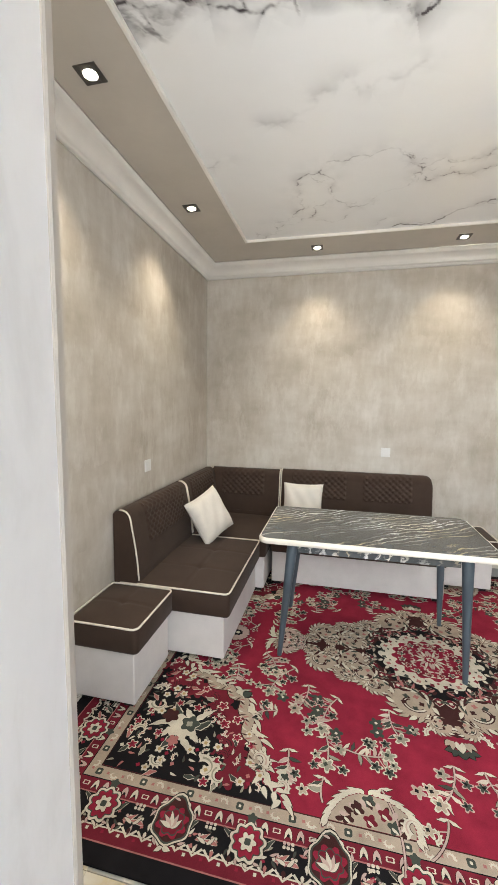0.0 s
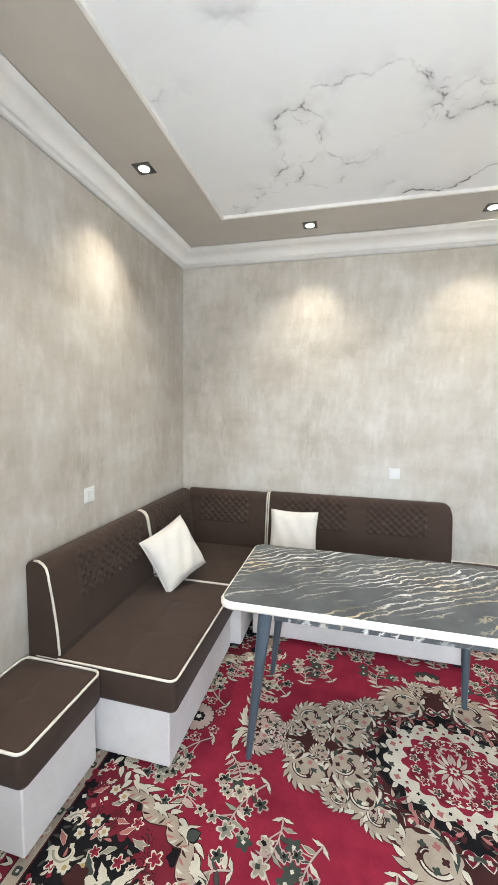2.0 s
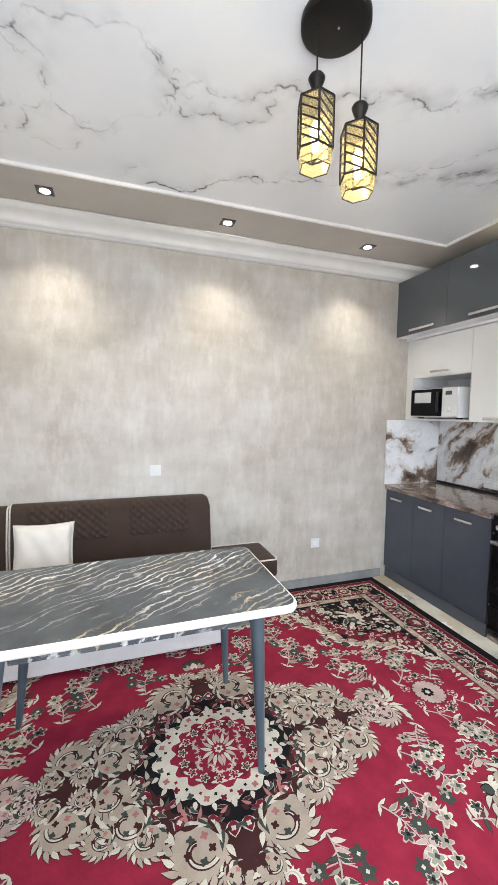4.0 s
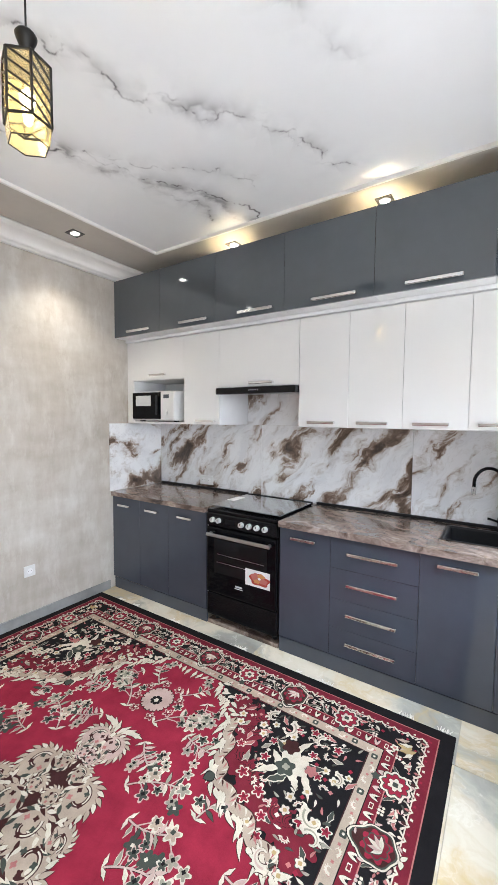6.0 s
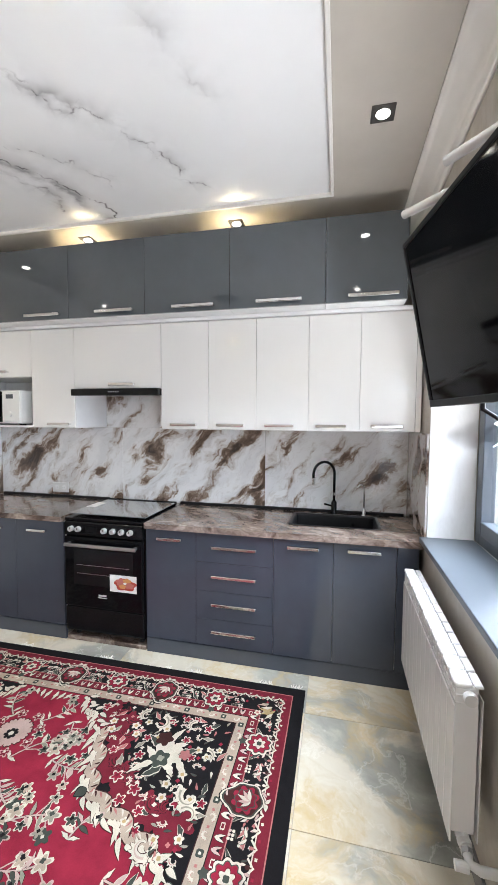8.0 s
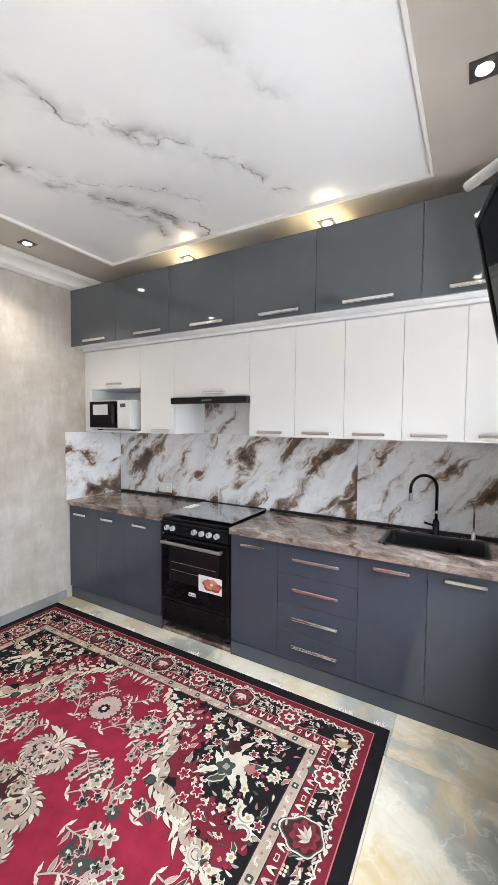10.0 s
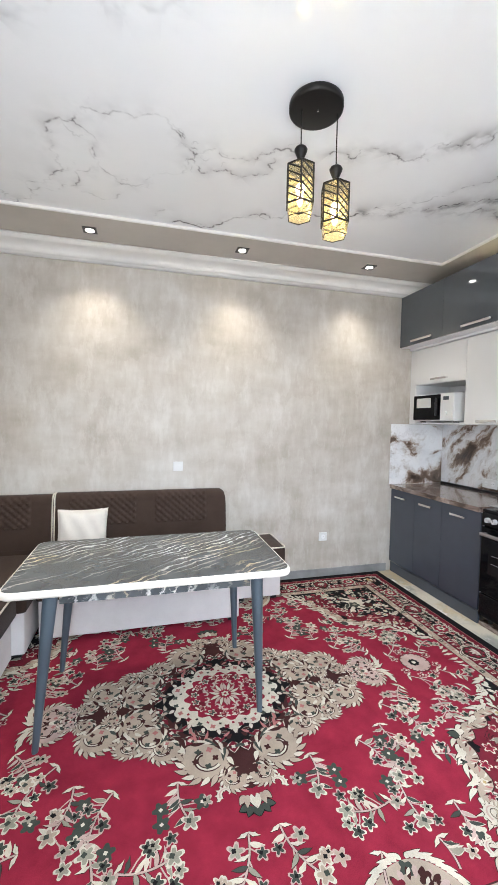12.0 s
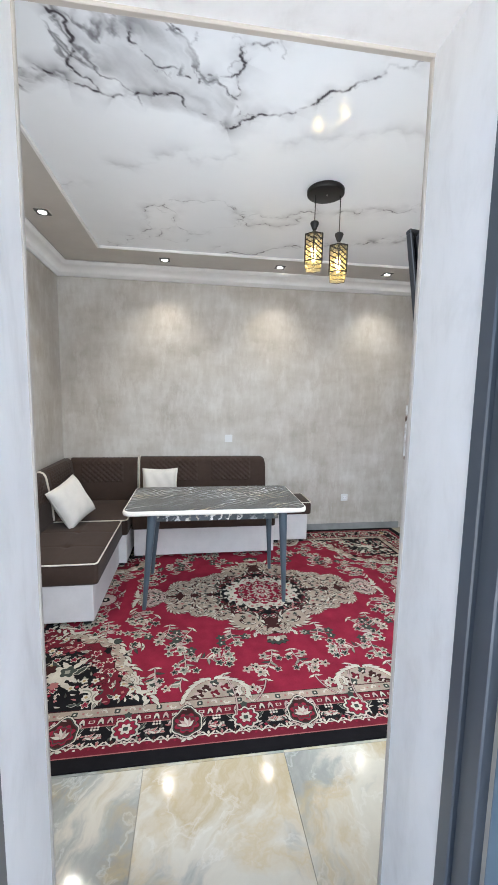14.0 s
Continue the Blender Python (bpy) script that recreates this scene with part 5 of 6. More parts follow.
    for k in range(6):
        a = radians(7.5 + 15 * k)
        c.blossom(0.268 * math.cos(a), 0.226 * math.sin(a), 0.015, 4, ("green", "rose", "deepred")[k % 3], 13, a, 0.4)
        c.leaf(0.285 * math.cos(a + 0.12), 0.240 * math.sin(a + 0.12), a + 0.1, 0.034, 0.010, "cream", 12, "brown")
        c.blossom(0.243 * math.cos(a + 0.13), 0.206 * math.sin(a + 0.13), 0.008, 4, ("black", "red")[k % 2], 13, a, 0.4)
    for k in range(4):
        a = radians(11 + 22.5 * k)
        c.maple(0.165 * math.cos(a), 0.145 * math.sin(a), 0.020, a, 16, "cream", ("green", "deepred")[k % 2], "rose")
        c.scroll(0.110 * math.cos(a), 0.098 * math.sin(a), a + 1, 0.021, "blush", 16, (1, -1)[k % 2], "deepred", "cream")
        c.leaf(0.03 * math.cos(a), 0.03 * math.sin(a), a, 0.060, 0.009, ("cream", "blush")[k % 2], 17, "deepred")
        c.leaf(0.185 * math.cos(a + 0.2), 0.160 * math.sin(a + 0.2), a + 1.9, 0.040, 0.006, "cream", 16)
    c.flower(0, 0, 0.022, 6, "deepred", "cream", "red", 18)

    # sprays in the field: root, way and length of each stem, and how leafy it is
    sprays = ((0.375, 0.895, 118, 0.34, 1), (0.66, 0.56, 125, 0.30, 1), (0.76, 0.80, 100, 0.26, 0), (0.54, 0.44, 50, 0.24, 2), (0.84, 0.60, 5, 0.16, 1), (0.78, 0.26, 40, 0.26, 2),
              (1.12, 0.30, 110, 0.22, 0), (1.08, 0.10, 30, 0.28, 1), (0.98, 0.16, 140, 0.20, 0), (0.14, 0.96, 80, 0.20, 0), (0.29, 0.46, 80, 0.18, 2), (0.06, 0.72, 85, 0.22, 0), (1.30, 0.08, 55, 0.22, 1),
              (0.70, 0.38, 95, 0.20, 0), (0.52, 0.74, 160, 0.20, 1), (1.34, 0.25, 150, 0.18, 0), (0.60, 0.90, 70, 0.12, 0))
    for k, (u, v, way, size, kind) in enumerate(sprays):
        c.branch(u, v, radians(way), size, 5, 20 + k, kind)
    for u, v in ((0.865, 0.905), (0.75, 0.925)):
        c.blossom(u, v, 0.047, 9, "cream", 6, 0.3, 0.3)
        c.blossom(u + 0.008, v + 0.014, 0.019, 4, "green", 7, 0.3, 0.4)
    # the lone flower on the long axis
    c.blossom(1.21, 0.0, 0.095, 13, "brown", 8, 0.1, 0.3)
    c.blossom(1.21, 0.0, 0.089, 13, "blush", 9, 0.1, 0.32)
    c.blossom(1.20, 0.0, 0.034, 8, "black", 10, 0.1, 0.35)
    c.blossom(1.20, 0.0, 0.014, 5, "cream", 11, 0.1, 0.35)
    for k in range(4):
        c.maple(1.21 + 0.125 * math.cos(0.4 + 0.75 * k), 0.125 * math.sin(0.4 + 0.75 * k), 0.024, k, 7, "blush", "deepred", "cream")
    names = {"red": "red_field", "black": "black_ground"}
    for key, bm in c.sheets.items():
        tagged(part(names.get(key, key + "_pattern"), bm, "pile_" + key, t, "%s woven pile" % key), kind="stuff")
    # fringes on both short ends
    for side in (-1, 1):
        bm = bmesh.new()
        for i in range(430):
            y = RY - RV + 0.02 + (2 * RV - 0.04) * i / 429 + rnd.uniform(-0.003, 0.003)
            x = RX + side * (RU - 0.002)
            n, w, a = 5, 0.0034, rnd.gauss(0, 0.45)
            # on the kitchen side most of the fringe is tucked under the rug
            if side > 0 and math.sin(0.071 * i) + math.sin(0.193 * i + 1) < 0.95:
                continue
            length = rnd.uniform(0.045, 0.075) if side < 0 else rnd.uniform(0.012, 0.040)
            prev = None
            for j in range(n):
                s = j / (n - 1)
                px, py = x + side * length * s * math.cos(a * s), y + length * s * math.sin(a * s)
                if side < 0:
                    px = max(px, XW + 0.014)
                pz = 0.004 + 0.004 * (1 - s) + 0.006 * abs(math.sin(s * 3 + i))
                cur = [bm.verts.new((px, py - w * (1 - 0.5 * s), pz)), bm.verts.new((px, py, pz + 0.003)), bm.verts.new((px, py + w * (1 - 0.5 * s), pz))]
                if prev:
                    for q in range(2):
                        bm.faces.new((prev[q], prev[q + 1], cur[q + 1], cur[q]))
                prev = cur
        tagged(part("fringe", bm, "fringe_cotton", t, "tangled white cotton fringe"), kind="stuff")


carpet()


# ---- kitchen ----
def bar_handle(y, z, x, length, parent, way=-1):
    """A flat chrome bow handle on a front that faces west."""
    bm = bmesh.new()
    box(x - 0.030, x - 0.022, y - length / 2, y + length / 2, z - 0.010, z + 0.010, 0.004, 2, bm)
    for s in (-1, 1):
        box(x - 0.024, x + 0.001, y + s * (length / 2 - 0.006) - 0.006, y + s * (length / 2 - 0.006) + 0.006, z - 0.007, z + 0.007, 0.002, 1, bm)
    return part("handle", bm, "chrome", parent, "chrome bow handle")


def unit(name, label, x0, x1, y0, y1, z0, z1, front, fronts, carcass="carcass_white", group="kitchen units"):
    """A cabinet: carcass and fronts (y0, y1, z0, z1, handle y, handle z, handle length)."""
    t = thing(name, ((x0 + x1) / 2, (y0 + y1) / 2, z0), label, "cabinet", group)
    part("body", box(x0 + 0.021, x1, y0 + 0.001, y1 - 0.001, z0, z1, 0.001, 1), carcass, t)
    for a, b, c, d, hy, hz, hl in fronts:
        leaf = part("door" if hl < 0.25 or d - c > 0.3 else "drawer_front", box(x0, x0 + 0.019, a + 0.0009, b - 0.0009, c + 0.0009, d - 0.0009, 0.0015, 2), front, t)
        if hl:
            bar_handle(hy, hz, x0, hl, leaf)
    return t


XF = 2.70
low = "%s base cabinet in satin anthracite with chrome handles"
for a, b in ((3.575, YN - 0.002), (3.234, 3.575), (2.832, 3.234)):
    unit("base_cabinet", low % "one-door", XF, XE - 0.02, a, b, 0.10, 0.85, "satin_anthracite", ((a, b, 0.105, 0.848, (a + b) / 2 + 0.01, 0.778, 0.15),))
unit("base_cabinet", low % "narrow one-door", XF, XE - 0.02, 1.847, 2.200, 0.10, 0.85, "satin_anthracite", ((1.847, 2.2, 0.105, 0.848, 2.027, 0.790, 0.17),))
unit("drawer_cabinet", "four-drawer base cabinet in satin anthracite with long handles", XF, XE - 0.02, 1.340, 1.847, 0.10, 0.85, "satin_anthracite",
     tuple((1.34, 1.847, c, d, 1.592, c + 0.105, 0.29) for c, d in ((0.105, 0.283), (0.283, 0.466), (0.466, 0.655), (0.655, 0.848))))
t = unit("sink_cabinet", "two-door sink cabinet in satin anthracite with chrome handles", XF, XE - 0.02, 0.62, 1.34, 0.10, 0.64, "satin_anthracite",
         ((0.979, 1.34, 0.105, 0.848, 1.158, 0.800, 0.19), (0.622, 0.979, 0.105, 0.848, 0.804, 0.806, 0.19)))
unit("end_cabinet", "narrow anthracite filler panel beside the sink cabinet", XF, XF + 0.06, YS + 0.03, 0.62, 0.10, 0.85, "satin_anthracite", ((YS + 0.03, 0.62, 0.105, 0.848, 0, 0, 0),), "satin_anthracite")
kick = bmesh.new()
box(XF + 0.006, XF + 0.026, YS + 0.03, 2.2, 0.0, 0.0985, 0.001, 1, kick)
box(XF + 0.006, XF + 0.026, 2.832, YN - 0.014, 0.0, 0.0985, 0.001, 1, kick)
tagged(part("plinth", kick, "satin_anthracite"), "low anthracite plinth under the base cabinets", "plinth")
part_step = tagged(part("plinth_slab", box(XF + 0.01, XE - 0.02, 2.21, 2.825, 0.0, 0.03, 0.003, 1), "counter_marble"), "brown marble-look slab under the cooker", "slab")

# worktops, with a cut-out for the sink
SX0, SX1, SY0, SY1 = 2.875, 3.205, 0.70, 1.26
wt = bmesh.new()
for x0, x1, y0, y1 in ((2.672, SX0, YS + 0.006, 2.200), (SX1, XE - 0.012, YS + 0.006, 2.200), (SX0, SX1, YS + 0.006, SY0), (SX0, SX1, SY1, 2.200)):
    box(x0, x1, y0, y1, 0.852, 0.89, bm=wt)
bmesh.ops.remove_doubles(wt, verts=wt.verts, dist=0.0001)
tagged(part("worktop", wt, "counter_marble"), "long brown marble-look worktop with a sink cut-out", "worktop")
tagged(part("worktop", box(2.672, XE - 0.012, 2.832, YN - 0.012, 0.852, 0.89, 0.004, 2), "counter_marble"), "short brown marble-look worktop beside the cooker", "worktop")
for a, b in ((YS + 0.03, 2.195), (2.84, YN - 0.03)):
    tagged(part("upstand", box(XE - 0.034, XE - 0.0135, a, b, 0.8905, 0.912, 0.005, 2), "black_plastic"), "thin black sealing strip along the worktop's back", "trim strip")


def sink():
    t = thing("sink", (3.04, 0.98, 0.70), "black granite single-bowl sink set into the worktop", "sink")
    bm = bmesh.new()
    rings = []
    for d, z in ((-0.012, 0.894), (0.004, 0.895), (0.012, 0.885), (0.020, 0.72), (0.05, 0.70)):
        rings.append([bm.verts.new((x, y, z)) for x, y in rounded(SX0 + d, SX1 - d, SY0 + d, SY1 - d, max(0.035 - d * 0.3, 0.01), 5)])
    for a, b in zip(rings, rings[1:]):
        for j in range(len(a)):
            bm.faces.new((a[j], b[j], b[(j + 1) % len(a)], a[(j + 1) % len(a)]))
    bm.faces.new(rings[-1])
    bmesh.ops.recalc_face_normals(bm, faces=bm.faces)
    bmesh.ops.reverse_faces(bm, faces=bm.faces)
    part("bowl", bm, "sink_granite", t, smooth=True)
    part("drain", lathe([(0.04, 0.0), (0.04, 0.004), (0.03, 0.005)], (3.04, 0.98, 0.7005), 20), "chrome", t)
    part("overflow", cone((3.183, 0.85, 0.83), (3.176, 0.85, 0.83), 0.012, 0.012, 14), "chrome", t)


sink()


def taps():
    x, y = 3.235, 0.985
    t = thing("kitchen_tap", (x, y, 0.89), "tall black gooseneck kitchen tap with chrome spout tip", "tap")
    part("body", lathe([(0.026, 0.0), (0.026, 0.008), (0.020, 0.012), (0.020, 0.085), (0.014, 0.10)], (x, y, 0.8905), 20), "black_enamel", t, smooth=True)
    dx, dy = -0.28, 0.16
    arc = [(x, y, 0.98), (x, y, 1.15)]
    for i in range(13):
        a = radians(180 * i / 12)
        s = (1 - math.cos(a)) / 2
        arc.append((x + dx * s * 0.36, y + dy * s * 0.9, 1.19 + 0.085 * math.sin(a)))
    part("spout", tube(arc + [(x + dx * 0.36, y + dy * 0.9, 1.16)], 0.0095, 12), "black_enamel", t, smooth=True)
    part("ring", lathe([(0.0115, 0.0), (0.0115, 0.02)], (x, y, 1.03), 16), "chrome", t, "chrome ring")
    part("tip", cone((x + dx * 0.36, y + dy * 0.9, 1.165), (x + dx * 0.36, y + dy * 0.9, 1.115), 0.013, 0.013, 16), "chrome", t, "chrome spout tip")
    part("lever", tube([(x, y + 0.015, 0.95), (x - 0.01, y + 0.07, 0.965)], 0.007, 10), "black_enamel", t, smooth=True)
    x, y = 3.235, 0.775
    t = thing("filter_tap", (x, y, 0.89), "small slim chrome filter tap beside the sink", "tap")
    part("body", lathe([(0.022, 0.0), (0.022, 0.006), (0.012, 0.010), (0.012, 0.05), (0.008, 0.055)], (x, y, 0.8905), 18), "chrome", t, smooth=True)
    arc = [(x, y, 0.94), (x, y, 1.07)]
    for i in range(9):
        a = radians(180 * i / 8)
        s = (1 - math.cos(a)) / 2
        arc.append((x - 0.06 * s, y + 0.05 * s, 1.09 + 0.03 * math.sin(a)))
    part("spout", tube(arc, 0.006, 10), "chrome", t, smooth=True)
    part("lever", tube([(x, y - 0.01, 0.925), (x - 0.03, y - 0.05, 0.93)], 0.005, 8), "chrome", t)


taps()

# splashback: tall marble-look panels on three walls
sp = thing("splashback", (XE, 2.2, 0.89), "glossy white marble-look splashback panels with brown veins", "splashback")
for a, b in ((YS + 0.012, 0.30 + 0.0), (0.482, 1.505), (1.507, 2.715), (2.717, YN - 0.012)):
    if b > a:
        part("panel", box(XE - 0.012, XE - 0.0005, a, b, 0.892, 1.50 if a != 1.507 else 1.50, 0.0008, 1), "splash_marble", sp)
part("panel", box(XE - 0.012, XE - 0.0005, 2.17, 2.86, 1.501, 1.76, 0.0008, 1), "splash_marble", sp)
part("panel", box(2.670, XE - 0.013, YN - 0.011, YN - 0.0005, 0.892, 1.50, 0.0008, 1), "splash_marble", sp)
part("panel", box(2.694, XE - 0.013, YS + 0.0005, YS + 0.011, 0.892, 1.50, 0.0008, 1), "splash_marble", sp)

# white wall units
XU = 2.88
wl = "glossy white wall cabinet %s with chrome handle"
unit("wall_cabinet", wl % "above the microwave niche", XU, XE - 0.014, 3.225, 3.857, 1.885, 2.232, "gloss_white", ((3.225, 3.857, 1.887, 2.230, 3.525, 1.925, 0.19),), group="wall units")
unit("wall_cabinet", wl % "beside the hood", XU, XE - 0.014, 2.858, 3.225, 1.503, 2.232, "gloss_white", ((2.858, 3.225, 1.505, 2.230, 2.985, 1.532, 0.19),), group="wall units")
unit("wall_cabinet", wl % "above the hood", XU, XE - 0.014, 2.170, 2.858, 1.790, 2.232, "gloss_white", ((2.17, 2.858, 1.792, 2.230, 2.467, 1.818, 0.20),), group="wall units")
for a, b, h in ((1.823, 2.168, 2.0), (1.495, 1.823, 1.668), (1.155, 1.495, 1.34), (0.838, 1.155, 1.012), (0.514, 0.838, 0.678)):
    unit("wall_cabinet", wl % "over the worktop", XU, XE - 0.014, a, b, 1.503, 2.232, "gloss_white", ((a, b, 1.505, 2.230, h, 1.536, 0.19),), group="wall units")
niche = thing("microwave_niche", (3.1, 3.54, 1.503), "open white shelf niche holding the microwave", "shelf")
part("bottom", box(XU + 0.002, XE - 0.014, 3.227, 3.857, 1.503, 1.520, 0.001, 1), "carcass_white", niche)
part("back", box(XE - 0.03, XE - 0.0145, 3.227, 3.857, 1.5205, 1.884, 0.001, 1), "carcass_white", niche)
part("side", box(XU + 0.002, XE - 0.031, 3.840, 3.857, 1.5205, 1.884, 0.001, 1), "carcass_white", niche)
fl = bmesh.new()
box(XU + 0.002, XU + 0.02, 3.858, YN - 0.001, 1.503, 2.232, 0.001, 1, fl)
tagged(part("filler_strip", fl, "gloss_white"), "narrow white filler strip beside the wall cabinets", "panel")
tagged(part("side_panel", box(XU + 0.002, XE - 0.014, YS + 0.012, 0.513, 1.503, 2.232, 0.001, 1), "gloss_white"), "white end panel closing the wall cabinets", "panel")
tagged(part("light_pelmet", box(XU - 0.02, XE - 0.014, YS + 0.012, YN - 0.002, 2.2335, 2.256, 0.002, 1), "carcass_white"), "white board between the wall cabinet rows", "panel")
edges = [YN - 0.002, 3.362, 2.790, 2.218, 1.640, 1.055, YS + 0.13]
for i, (b, a) in enumerate(zip(edges, edges[1:])):
    hy = (3.605, 2.992, 2.434, 1.877, 1.329, 0.785)[i]
    last_unit = unit("upper_cabinet", "glossy anthracite top cabinet with a lift-up door", 2.742, XE - 0.014, a, b, 2.258, 2.752, "gloss_anthracite", ((a, b, 2.260, 2.751, hy, 2.290, 0.28),), "carcass_white", "top units")
part("end_panel", box(2.742, XE - 0.014, YS + 0.126, YS + 0.1285, 2.258, 2.752), "gloss_anthracite", last_unit)


def hood():
    t = thing("cooker_hood", (3.05, 2.51, 1.735), "slim black built-in cooker hood with a pull-out front", "hood")
    part("body", box(XU + 0.02, XE - 0.05, 2.19, 2.84, 1.757, 1.789, 0.002, 1), "brushed_steel", t)
    f = part("front", box(XU - 0.045, XU + 0.018, 2.172, 2.856, 1.738, 1.786, 0.004, 2), "black_enamel", t)
    for i in range(5):
        part("button", box(XU - 0.047, XU - 0.0445, 2.47 + i * 0.018, 2.48 + i * 0.018, 1.760, 1.766, 0.0005, 1), "logo_grey", f)


hood()


def microwave():
    y0, y1, z0, z1, x = 3.292, 3.812, 1.532, 1.782, XU - 0.05
    t = thing("microwave", (x + 0.2, (y0 + y1) / 2, 1.52), "white microwave oven with a black glass door", "microwave")
    part("case", box(x + 0.012, x + 0.34, y0, y1, z0, z1, 0.006, 2), "white_plastic", t)
    for y in (y0 + 0.05, y1 - 0.05):
        part("foot", box(x + 0.06, x + 0.10, y - 0.015, y + 0.015, 1.5205, z0 + 0.003), "black_plastic", t)
    d = part("door", box(x, x + 0.013, 3.455, y1 - 0.004, z0 + 0.012, z1 - 0.008, 0.004, 2), "black_glass", t, "black glass door")
    part("window", box(x - 0.0015, x + 0.002, 3.57, y1 - 0.05, z0 + 0.125, z1 - 0.035, 0.001, 1), "logo_grey", d, "pale printed label on the door")
    part("handle", box(x - 0.026, x - 0.012, 3.475, 3.492, z0 + 0.05, z1 - 0.04, 0.005, 2), "black_plastic", d)
    part("panel", box(x + 0.002, x + 0.013, y0 + 0.004, 3.452, z0 + 0.012, z1 - 0.008, 0.003, 1), "white_plastic", t, "white control panel")
    part("display", box(x + 0.0005, x + 0.004, y0 + 0.06, y0 + 0.125, z1 - 0.062, z1 - 0.030, 0.001, 1), "screen_ink", t)
    part("knob", cone((x + 0.004, y0 + 0.09, z0 + 0.07), (x - 0.010, y0 + 0.09, z0 + 0.07), 0.02, 0.018, 20), "white_plastic", t)


microwave()


def cooker():
    x, y0, y1 = 2.685, 2.215, 2.818
    t = thing("cooker", (2.98, 2.52, 0.03), "freestanding black gas cooker with glass lid closed", "cooker")
    part("body", box(x + 0.03, XE - 0.03, y0, y1, 0.075, 0.862, 0.004, 2), "black_enamel", t)
    for a in (y0 + 0.05, y1 - 0.05):
        for b in (x + 0.08, XE - 0.1):
            part("foot", cone((b, a, 0.0305), (b, a, 0.077), 0.018, 0.016, 12), "black_plastic", t)
    part("control_panel", box(x + 0.002, x + 0.05, y0, y1, 0.762, 0.862, 0.010, 3), "black_enamel", t)
    hob = part("hob", box(x + 0.012, XE - 0.06, y0 - 0.001, y1 + 0.001, 0.8625, 0.884, 0.006, 2), "black_enamel", t)
    for dy in (-0.13, 0.13):
        for dx in (-0.13, 0.13):
            part("burner", lathe([(0.045, 0.0), (0.045, 0.006), (0.03, 0.010)], (x + 0.29 + dx, 2.517 + dy, 0.8842), 20), "black_metal", t)
    part("lid", box(x + 0.05, XE - 0.07, y0 + 0.004, y1 - 0.004, 0.902, 0.908, 0.002, 2), "smoked_glass", t, "smoked glass lid")
    part("lid_frame", box(XE - 0.075, XE - 0.045, y0 + 0.004, y1 - 0.004, 0.885, 0.913, 0.003, 1), "black_enamel", t)
    for y in (2.755, 2.70, 2.50, 2.435, 2.37, 2.305):
        k = part("knob", cone((x + 0.003, y, 0.812), (x - 0.022, y, 0.812), 0.020, 0.017, 20), "satin_metal", t, "steel-faced knob")
        part("pointer", box(x - 0.0235, x - 0.021, y - 0.002, y + 0.002, 0.812, 0.826), "black_plastic", k)
    part("clock", box(x, x + 0.004, 2.56, 2.645, 0.795, 0.830, 0.001, 1), "dark_window", t)
    d = part("oven_door", box(x, x + 0.029, y0 + 0.003, y1 - 0.003, 0.262, 0.756, 0.008, 2), "black_glass", t, "black glass oven door")
    part("window", box(x - 0.0012, x + 0.002, y0 + 0.075, y1 - 0.075, 0.42, 0.672, 0.001, 1), "dark_window", d, "dark oven window")
    for z in (0.50, 0.56):
        part("rack_line", box(x - 0.0018, x - 0.001, y0 + 0.10, y1 - 0.10, z, z + 0.003), "brushed_steel", d)
    h = bmesh.new()
    box(x - 0.046, x - 0.030, y0 + 0.03, y1 - 0.03, 0.697, 0.722, 0.006, 2, h)
    for y in (y0 + 0.05, y1 - 0.05):
        box(x - 0.034, x + 0.001, y - 0.01, y + 0.01, 0.700, 0.719, 0.002, 1, h)
    part("handle", h, "brushed_steel", d, "brushed steel bar handle")
    s = part("sticker", box(x - 0.003, x - 0.0012, 2.262, 2.462, 0.398, 0.515, 0.0004, 1), "paper", d, "white food sticker with a red dish on it")
    for name, colour, cy, cz, ry, rz, lift in (("dish", "sticker_red", 2.345, 0.452, 0.080, 0.040, 0.0042), ("topping", "sticker_pink", 2.375, 0.470, 0.040, 0.026, 0.0050), ("topping", "sticker_orange", 2.330, 0.478, 0.030, 0.020, 0.0054),
                                              ("topping", "sticker_pink", 2.315, 0.450, 0.034, 0.020, 0.0058), ("topping", "sticker_orange", 2.365, 0.440, 0.026, 0.014, 0.0062), ("garnish", "paper", 2.345, 0.462, 0.012, 0.008, 0.0066)):
        bm = bmesh.new()
        ring = [bm.verts.new((x - lift, cy + ry * math.cos(a) * (1 + 0.12 * math.sin(5 * a)), cz + rz * math.sin(a) * (1 + 0.12 * math.sin(5 * a)))) for a in (2 * math.pi * i / 30 for i in range(30))]
        bm.faces.new(ring)
        part(name, bm, colour, s)
    bm = bmesh.new()
    box(x - 0.003, x - 0.0012, 2.485, 2.555, 0.340, 0.346, bm=bm)
    box(x - 0.003, x - 0.0012, 2.490, 2.550, 0.352, 0.364, bm=bm)
    part("badge", bm, "logo_grey", d, "small pale maker's badge")
    part("drawer", box(x + 0.006, x + 0.030, y0 + 0.003, y1 - 0.003, 0.085, 0.255, 0.006, 2), "black_enamel", t)


cooker()
tagged(part("leaflet", box(2.93, 3.08, 2.74, 2.81, 0.9085, 0.911, 0.0005, 1), "paper"), "folded white paper leaflet lying on the cooker lid", "paper")


